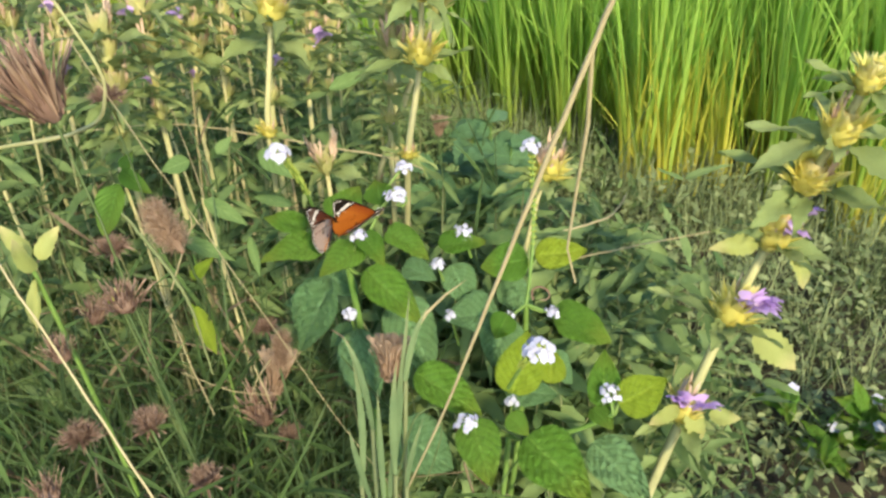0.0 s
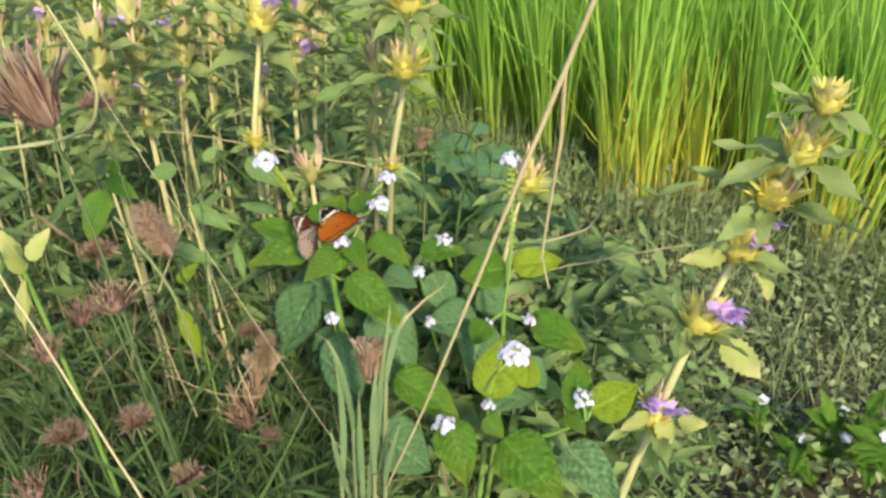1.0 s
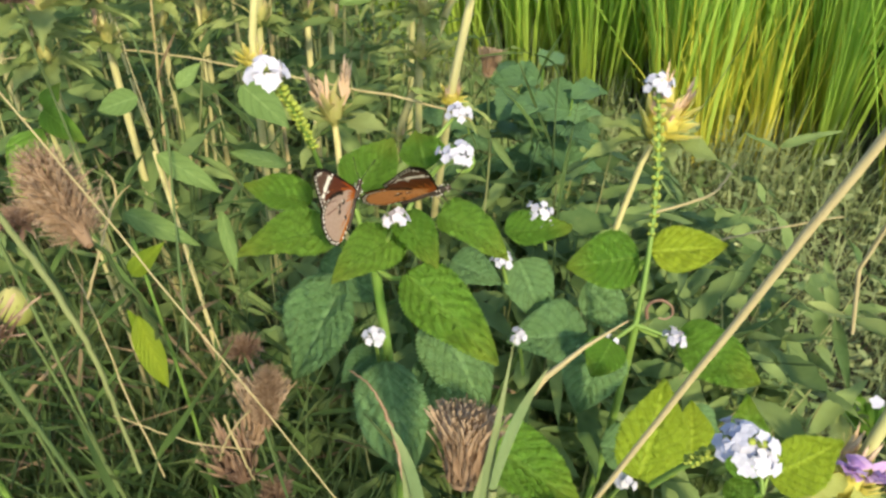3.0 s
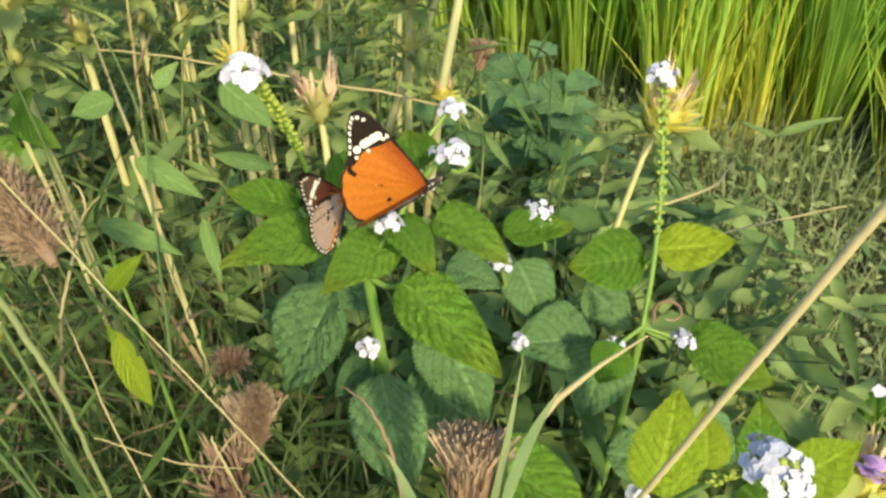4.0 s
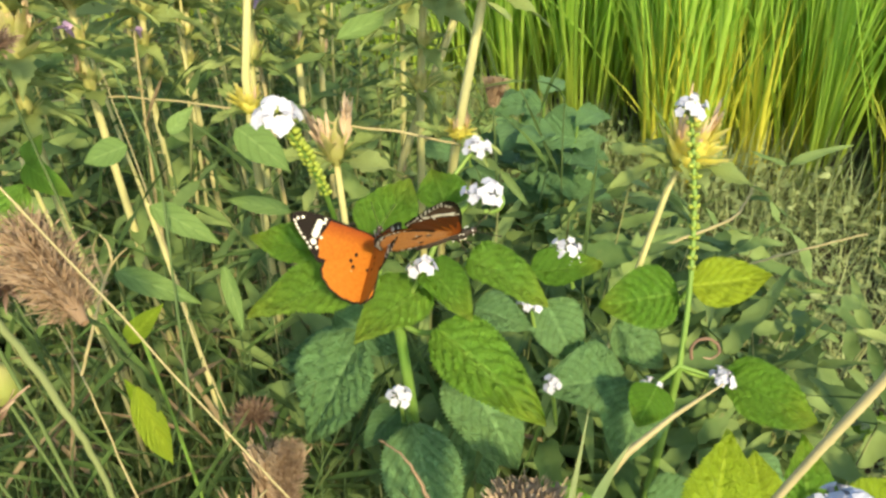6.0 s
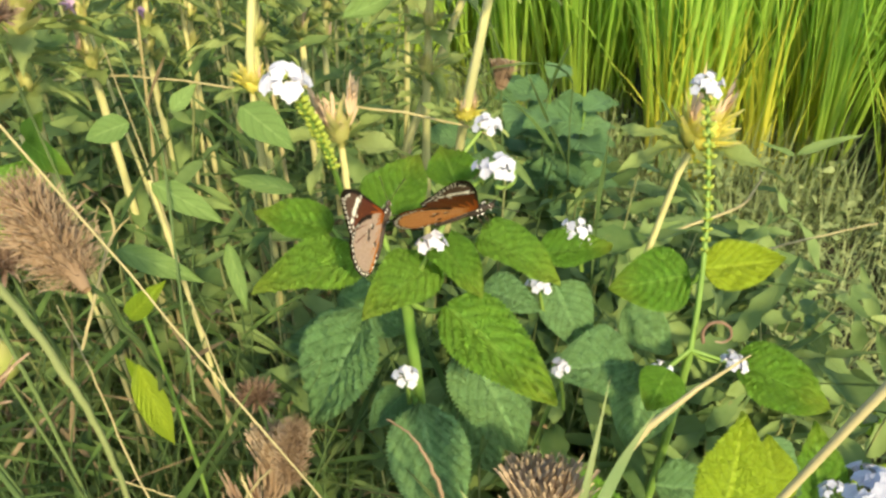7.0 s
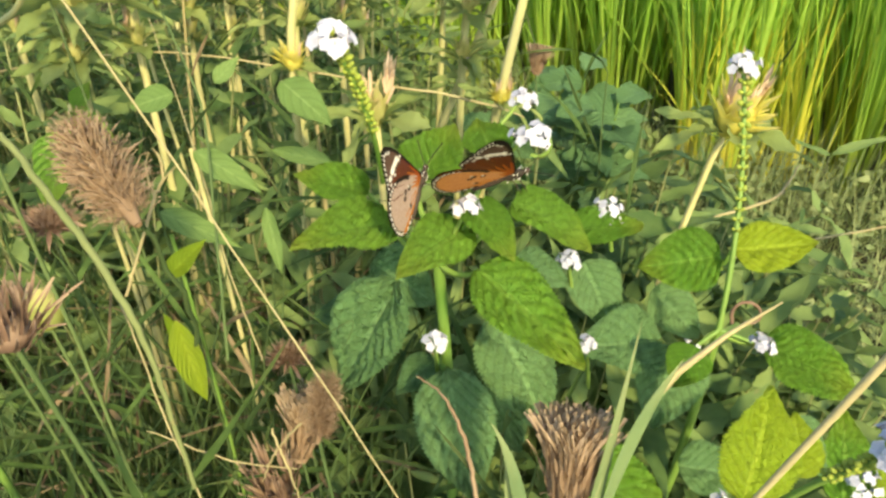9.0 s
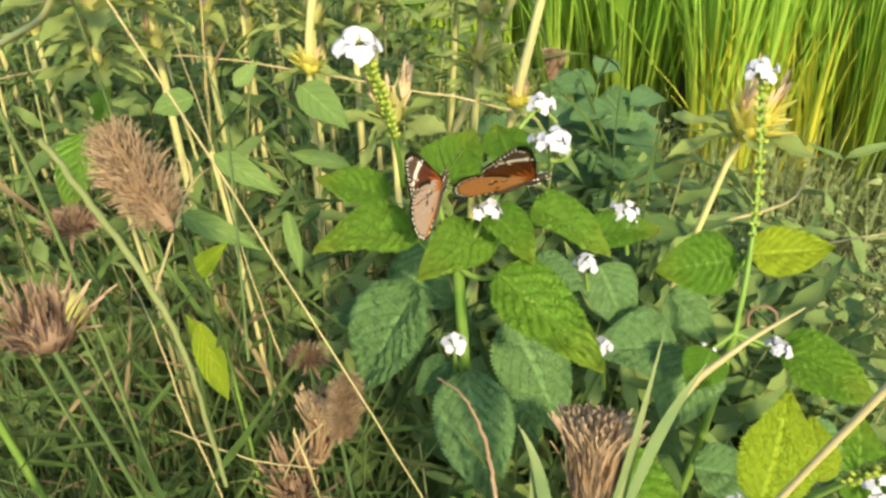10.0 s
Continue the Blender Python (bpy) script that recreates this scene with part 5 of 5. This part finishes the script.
    for a, b, w in (((-0.1827, 0.4550, 0.5118), (-0.1688, 0.4400, 0.4753), 0.013), ((-0.1858, 0.4650, 0.5301), (-0.1692, 0.4700, 0.5464), 0.010), ((-0.1812, 0.4600, 0.4901), (-0.1901, 0.4600, 0.5105), 0.008)):
        m = stand(vec(*a), vec(*b) - vec(*a), (0.3, -0.8, 0.6), float(np.linalg.norm(vec(*b) - vec(*a))), w)
        part("leaf", one_mesh("leaf", leaf_sheet("lance", 11, 5, 0.3, -0.1, 0.04, seed=7), HELIO_YELLOW), weed, m)
    lean = thing("weed", "weed with long dull green lance leaves", "weed")
    stem_part("stem", bow((-0.21, 0.60, 0.0), (-0.2061, 0.5600, 0.5458), (0.01, 0, 0), 9), np.linspace(0.0022, 0.0014, 9), HERB_STEM, lean)
    for a, b, w in (((-0.2044, 0.5600, 0.5447), (-0.1655, 0.5450, 0.5307), 0.017), ((-0.2116, 0.5200, 0.5291), (-0.1670, 0.5050, 0.5209), 0.015), ((-0.1279, 0.5600, 0.5415), (-0.1677, 0.5700, 0.5442), 0.012), ((-0.2280, 0.6000, 0.5616), (-0.2513, 0.5900, 0.5560), 0.02),
                    ((-0.1685, 0.6200, 0.5642), (-0.1359, 0.6000, 0.5479), 0.026), ((-0.1132, 0.6800, 0.5996), (-0.0710, 0.7000, 0.6164), 0.016), ((-0.2020, 0.6000, 0.5690), (-0.1896, 0.6100, 0.5824), 0.012), ((-0.1490, 0.5000, 0.5467), (-0.1390, 0.4800, 0.5217), 0.009)):
        m = stand(vec(*a), vec(*b) - vec(*a), (0.1, -0.75, 0.65), float(np.linalg.norm(vec(*b) - vec(*a))), w * 0.85)
        part("leaf", LANCE_LEAF, lean, m)
    clump = thing("weed", "bushy weed with broad matt green leaves", "weed")
    heart = vec(0.0377, 0.8000, 0.4586)
    for k in range(9):
        top = heart + vec(rng.normal(0, 0.04), rng.normal(0.02, 0.03), rng.uniform(-0.05, 0.05))
        stem_part("shoot", bow((heart[0], heart[1] + 0.03, 0.0), top, (0.01, 0, 0.02), 7), np.linspace(0.002, 0.001, 7), HELIO_STEM, clump, sides=5)
        for i in range(6):
            a = 2.4 * i + k
            size = rng.uniform(0.03, 0.055)
            part("leaf", BUSH_LEAF[i % 2], clump, stand(top - vec(0, 0, 0.012 * i), (math.cos(a), math.sin(a), 0.25), (0, -0.5, 1), size, size * rng.uniform(0.55, 0.8)))
    tall = thing("weed", "tall weed with one broad light green leaf", "weed")
    stem_part("stem", bow((-0.33, 0.68, 0.0), (-0.3046, 0.6200, 0.5432), (0.01, 0, 0), 9), np.linspace(0.0022, 0.0014, 9), HERB_STEM, tall)
    for a, b, w in (((-0.3092, 0.6200, 0.5254), (-0.3294, 0.6000, 0.4762), 0.028), ((-0.3019, 0.6200, 0.5395), (-0.2936, 0.6300, 0.5549), 0.012), ((-0.3037, 0.6200, 0.5394), (-0.2758, 0.6100, 0.5218), 0.018)):
        m = stand(vec(*a), vec(*b) - vec(*a), (0.1, -0.9, 0.5), float(np.linalg.norm(vec(*b) - vec(*a))), w)
        part("leaf", one_mesh("leaf", leaf_sheet("lance", 11, 5, 0.3, -0.1, 0.04, seed=8), HELIO_LEAF), tall, m)


stalks()
far_stalks()
stubby_grass()

# ---- butterflies ----
FORE = [(0.0, 0.15), (0.9, 0.62), (1.9, 1.12), (2.9, 1.5), (3.45, 1.56), (3.68, 1.35), (3.6, 0.9), (3.3, 0.3), (3.05, -0.25), (2.8, -0.62), (2.0, -0.62), (1.0, -0.42), (0.1, -0.22)]
HIND = [(0.0, 0.1), (0.9, -0.06), (1.8, -0.26), (2.4, -0.6), (2.7, -1.05), (2.7, -1.5), (2.3, -2.1), (1.65, -2.55), (0.95, -2.7), (0.4, -2.45), (0.1, -1.7), (0.0, -0.6)]
ORANGE, DEEP, BLACK, WHITE = vec(0.48, 0.15, 0.022), vec(0.28, 0.06, 0.012), vec(0.016, 0.011, 0.009), vec(0.86, 0.83, 0.78)


def ring_of(points, n):
    """A smooth closed outline through points."""
    p = np.array(points, float)
    k = len(p)
    out = []
    for s in np.linspace(0, k, n, endpoint=False):
        i, t = int(s), s % 1
        a, b, c, d = p[(i - 1) % k], p[i % k], p[(i + 1) % k], p[(i + 2) % k]
        out.append(0.5 * (2 * b + (c - a) * t + (2 * a - 5 * b + 4 * c - d) * t ** 2 + (3 * b - a - 3 * c + d) * t ** 3))
    return np.array(out)


def dots(q, centres, size):
    d = np.min(np.linalg.norm(q[:, None] - np.array(centres)[None], axis=2), axis=1)
    return d < size


def tint_wing(q, r, edge, fore, under, pale):
    """The colours of a wing at points q (cm), r: 0 in its middle to 1 at its edge; edge: how far round the outline."""
    col = np.tile(ORANGE, (len(q), 1))
    if fore:
        front = q[:, 1] - (0.15 + 0.42 * q[:, 0])
        shade = np.clip((front + 0.75) / 0.7, 0, 1)[:, None]
        col = col * (1 - shade) + DEEP * shade
        if under:
            col = col * 0.1 + pale * 0.05 + vec(0.05, 0.006, 0.003)
        apex = q[:, 0] * 0.86 + q[:, 1] * 0.5
        dark = BLACK if not under else vec(0.105, 0.06, 0.045)
        col[apex > 2.36 + 0.1 * np.sin(5 * q[:, 1])] = dark
        col[(front > 0.03)] = BLACK
        col[(r > 0.84) & (q[:, 0] > 2.55)] = BLACK
        col[(r > 0.915) & (front > -0.1)] = BLACK
        col[dots(q, [(2.5, 1.0), (2.6, 0.86)], 0.15)] = WHITE
        col[dots(q, [(2.72, 0.68), (2.8, 0.56)], 0.15)] = WHITE
        col[dots(q, [(2.93, 0.28)], 0.13)] = WHITE
        col[dots(q, [(2.28, 0.98), (2.55, 0.4), (2.82, 0.02), (3.2, 1.32), (3.42, 1.3), (2.2, 1.12)], 0.065)] = WHITE
        wave = np.abs((edge * 34) % 1 - 0.5)
        col[(r > 0.875) & (r < 0.965) & (wave < 0.25) & (q[:, 0] > 2.62) & (q[:, 1] < 1.3) & ((q[:, 1] > 0.0) | under)] = WHITE
    else:
        if under:
            col[:] = pale
            reach = np.clip((0.9 - np.linalg.norm(q - vec(0.6, -0.3), axis=1)) * 0.5, 0, 1)[:, None]
            col = col * (1 - reach) + reach * (pale * 0.8 + 0.1)
        else:
            col = col * vec(1.0, 1.08, 1.1)
        outer = (q[:, 0] > 1.2) | (q[:, 1] < -1.5)
        col[(r > (0.84 if under else 0.94)) & outer] = BLACK
        col[dots(q, [(1.02, -0.62), (1.3, -0.85), (1.22, -1.12), (0.55, -1.3)], 0.09 if not under else 0.13)] = BLACK
        if under:
            col[dots(q, [(1.12, -0.58), (1.4, -0.9), (0.62, -1.38)], 0.055)] = WHITE
            inner = np.abs((edge * 24) % 1 - 0.5)
            col[(r > 0.80) & (r < 0.87) & outer & (inner < 0.08)] = BLACK
        wave = np.abs((edge * 32) % 1 - 0.5)
        col[(r > 0.885) & (r < 0.955) & (wave < 0.26) & ((q[:, 0] > 2.3) | (q[:, 1] < -1.7)) & under] = WHITE
    return np.clip(col, 0, 1)


def wing_mesh(name, outline, side, fore, pale, scale):
    """A wing of two thin skins, the patterned upper and under side."""
    n, rings = 240, 64
    edge = ring_of(outline, n)
    if not fore:
        edge = edge + (edge - edge.mean(0)) * 0.014 * np.sin(np.arange(n) * 2 * math.pi * 15 / n)[:, None]
    middle = edge.mean(0)
    r = np.concatenate([[0.02], np.linspace(0.06, 1, rings) ** 0.75])
    q = (middle + (edge - middle)[None] * r[:, None, None]).reshape(-1, 2)
    rr, ee = np.repeat(r, n), np.tile(np.arange(n) / n, len(r))
    ribs = 0.006 * np.sin(np.arctan2(q[:, 1], q[:, 0] + 0.2) * 34) * np.minimum(1, np.linalg.norm(q, axis=1))
    bend = ribs - 0.004 * q[:, 0]
    faces = quads(len(r), n, True)
    heap, colours = Heap(), []
    for under in (False, True):
        z = bend * 1.0 + (-0.006 if under else 0.006) + (0.012 if fore else 0.0)
        v = np.stack([q[:, 0] * side, q[:, 1], z], -1) * 0.01 * scale
        heap.add(v, faces if (side > 0) != under else faces[:, ::-1], np.stack([rr, ee], -1))
        colours.append(tint_wing(q, rr, ee, fore, under, pale))
    me = heap.mesh(name, WING)
    layer = me.color_attributes.new("pattern", "FLOAT_COLOR", "POINT")
    c = np.vstack(colours)
    layer.data.foreach_set("color", np.hstack([c, np.ones((len(c), 1))]).astype(np.float32).ravel())
    return me


def settled(at, turn):
    return pose(*at) @ pose(0, 0, 0, 0, 0, turn[0]) @ pose(0, 0, 0, turn[1]) @ pose(0, 0, 0, 0, turn[2])


def butterfly(label, at, turn, pale, scale):
    """A butterfly with its head along y and its back along z; turn: degrees about z, x and y."""
    fly = thing("butterfly", label, "butterfly", group="pair of butterflies")
    fly.matrix_basis = settled(at, turn)
    k = 0.01 * scale
    def lump(name, points, radii, label_=""):
        return stem_part(name, np.array(points) * k, np.array(radii) * k, BODY, fly, label_, 10)
    thorax = lump("thorax", [(0, -0.42, -0.1), (0, -0.3, -0.12), (0, 0.0, -0.12), (0, 0.3, -0.1), (0, 0.46, -0.08)], [0.05, 0.17, 0.21, 0.17, 0.08], "black thorax with white dots")
    lump("abdomen", [(0, -0.35, -0.12), (0, -0.8, -0.2), (0, -1.3, -0.3), (0, -1.75, -0.38), (0, -1.9, -0.4)], [0.11, 0.14, 0.13, 0.08, 0.02])
    head = lump("head", [(0, 0.42, -0.08), (0, 0.52, -0.08), (0, 0.64, -0.09), (0, 0.7, -0.1)], [0.06, 0.13, 0.11, 0.03])
    heap = Heap()
    rng = np.random.default_rng(4)
    for i in range(26):
        w, y = rng.uniform(0, 6.28), rng.uniform(-0.35, 0.6)
        out = vec(math.cos(w), 0, math.sin(w))
        heap.add(*placed(BUD_SHEET, stand((vec(0, y, -0.11) + out * (0.18 if y < 0.4 else 0.11)) * k, (0, 1, 0), out, 0.045 * k, 0.035 * k, 0.02 * k)))
    part("white_dots", heap.mesh("white_dots", BODY_WHITE), thorax)
    for side in (-1, 1):
        stem_part("antenna", np.array([(0.05 * side, 0.66, -0.06), (0.3 * side, 1.1, 0.1), (0.55 * side, 1.55, 0.2), (0.6 * side, 1.64, 0.21)]) * k, np.array([0.016, 0.014, 0.018, 0.034]) * k, BODY, head, sides=5)
        for i in range(2):
            y = 0.1 - 0.25 * i
            stem_part("leg", np.array([(0.08 * side, y, -0.25), (0.35 * side, y + 0.1, -0.5), (0.5 * side, y + 0.05, -0.95)]) * k, np.array([0.03, 0.02, 0.012]) * k, BODY, fly, sides=5)
    wings = []
    for side, name in ((-1, "left"), (1, "right")):
        wings.append((part("forewing", wing_mesh("forewing", FORE, side, True, pale, scale), fly, label="orange forewing with a black tip and white band"),
                      part("hindwing", wing_mesh("hindwing", HIND, side, False, pale, scale), fly, label="orange hindwing with a dotted black margin")))
    return fly, wings


PALE = butterfly("plain tiger butterfly with pinkish-tan underwings", (-0.0719, 0.4553, 0.5907), (-15.9, 38.0, -8.6), vec(0.42, 0.31, 0.27), 0.9)
TAWNY = butterfly("plain tiger butterfly with orange-tawny underwings", (-0.0370, 0.425, 0.6138), (-86.0, 20.5, 44.0), vec(0.58, 0.25, 0.09), 0.98)


def wing_rows(keys, side, fore, rest):
    """keys: (seconds, left lift, right lift, sweep, the hindwing's sweep) in degrees; rest: the hindwing's sweep, open and shut, where a key has none."""
    rows = []
    for t, left, right, sweep, *hind in keys:
        lift = left if side < 0 else right
        back = sweep if fore else hind[0] if hind else rest[0] + (rest[1] - rest[0]) * min(1.0, max(0.0, (lift - 40) / 40))
        rows.append((t, pose(0, 0, 0, 0, -side * lift, 0) @ pose(0, 0, 0, 0, 0, side * back)))
    return rows


def motions():
    pale = [(0, 90.3, 88.7, -33), (5.1, 90.3, 88.7, -33), (5.2, 70, 69, -30), (5.3, 51, 48, -28), (5.5, 50, 47, -27), (5.9, 50, 47, -27), (6.1, 66, 62, -29), (6.25, 88, 86, -33), (6.6, 90.3, 88.7, -33), (7.2, 90, 88.5, -33),
            (7.3, 64, 72, -30), (7.4, 50, 47, -27), (7.6, 50, 47, -27), (7.7, 62, 64, -29), (7.8, 84, 85, -32), (7.9, 90.3, 88.7, -33), (10, 90.3, 88.7, -33)]
    tawny = [(0, 78, 66, -48, -19), (0.4, 72, 63, -48, -18), (0.8, 75, 65, -48, -19), (1.2, 82, 73, -46, -21), (1.4, 85, 79, -43, -25), (1.6, 87, 83, -28, -17), (2.0, 91, 86, -7, -12), (2.7, 91.3, 87.7, -7, -12), (3.5, 91.3, 87.7, -7, -12),
             (3.65, 40, 64, -32, -20), (3.8, 0, 46, -31, -3), (3.9, 7, 53, -32, -6), (4.0, 47, 69, -36, -12), (4.1, 78, 84, -24, -14), (4.3, 91.3, 87.7, -7, -12), (10, 91.3, 87.7, -7, -12)]
    spread, shut = settled((-0.0385, 0.4265, 0.6144), (-65.5, 24.1, 35.0)), settled((-0.0376, 0.4464, 0.5987), (-101.3, 26.7, 48.1))
    half = settled((-0.0406, 0.4393, 0.6037), (-97.8, 22.8, 43.2))
    walk(TAWNY[0], [(0, spread), (1.2, spread), (2.0, shut), (3.5, shut), (3.7, spread), (3.95, spread), (4.25, half), (6.4, half), (7.2, shut), (10, shut)])
    for wings, keys, rest in ((PALE[1], pale, (-26, -16)), (TAWNY[1], tawny, (-2, -23))):
        for side, (fore, hind) in zip((-1, 1), wings):
            walk(fore, wing_rows(keys, side, True, rest))
            walk(hind, wing_rows(keys, side, False, rest))


motions()
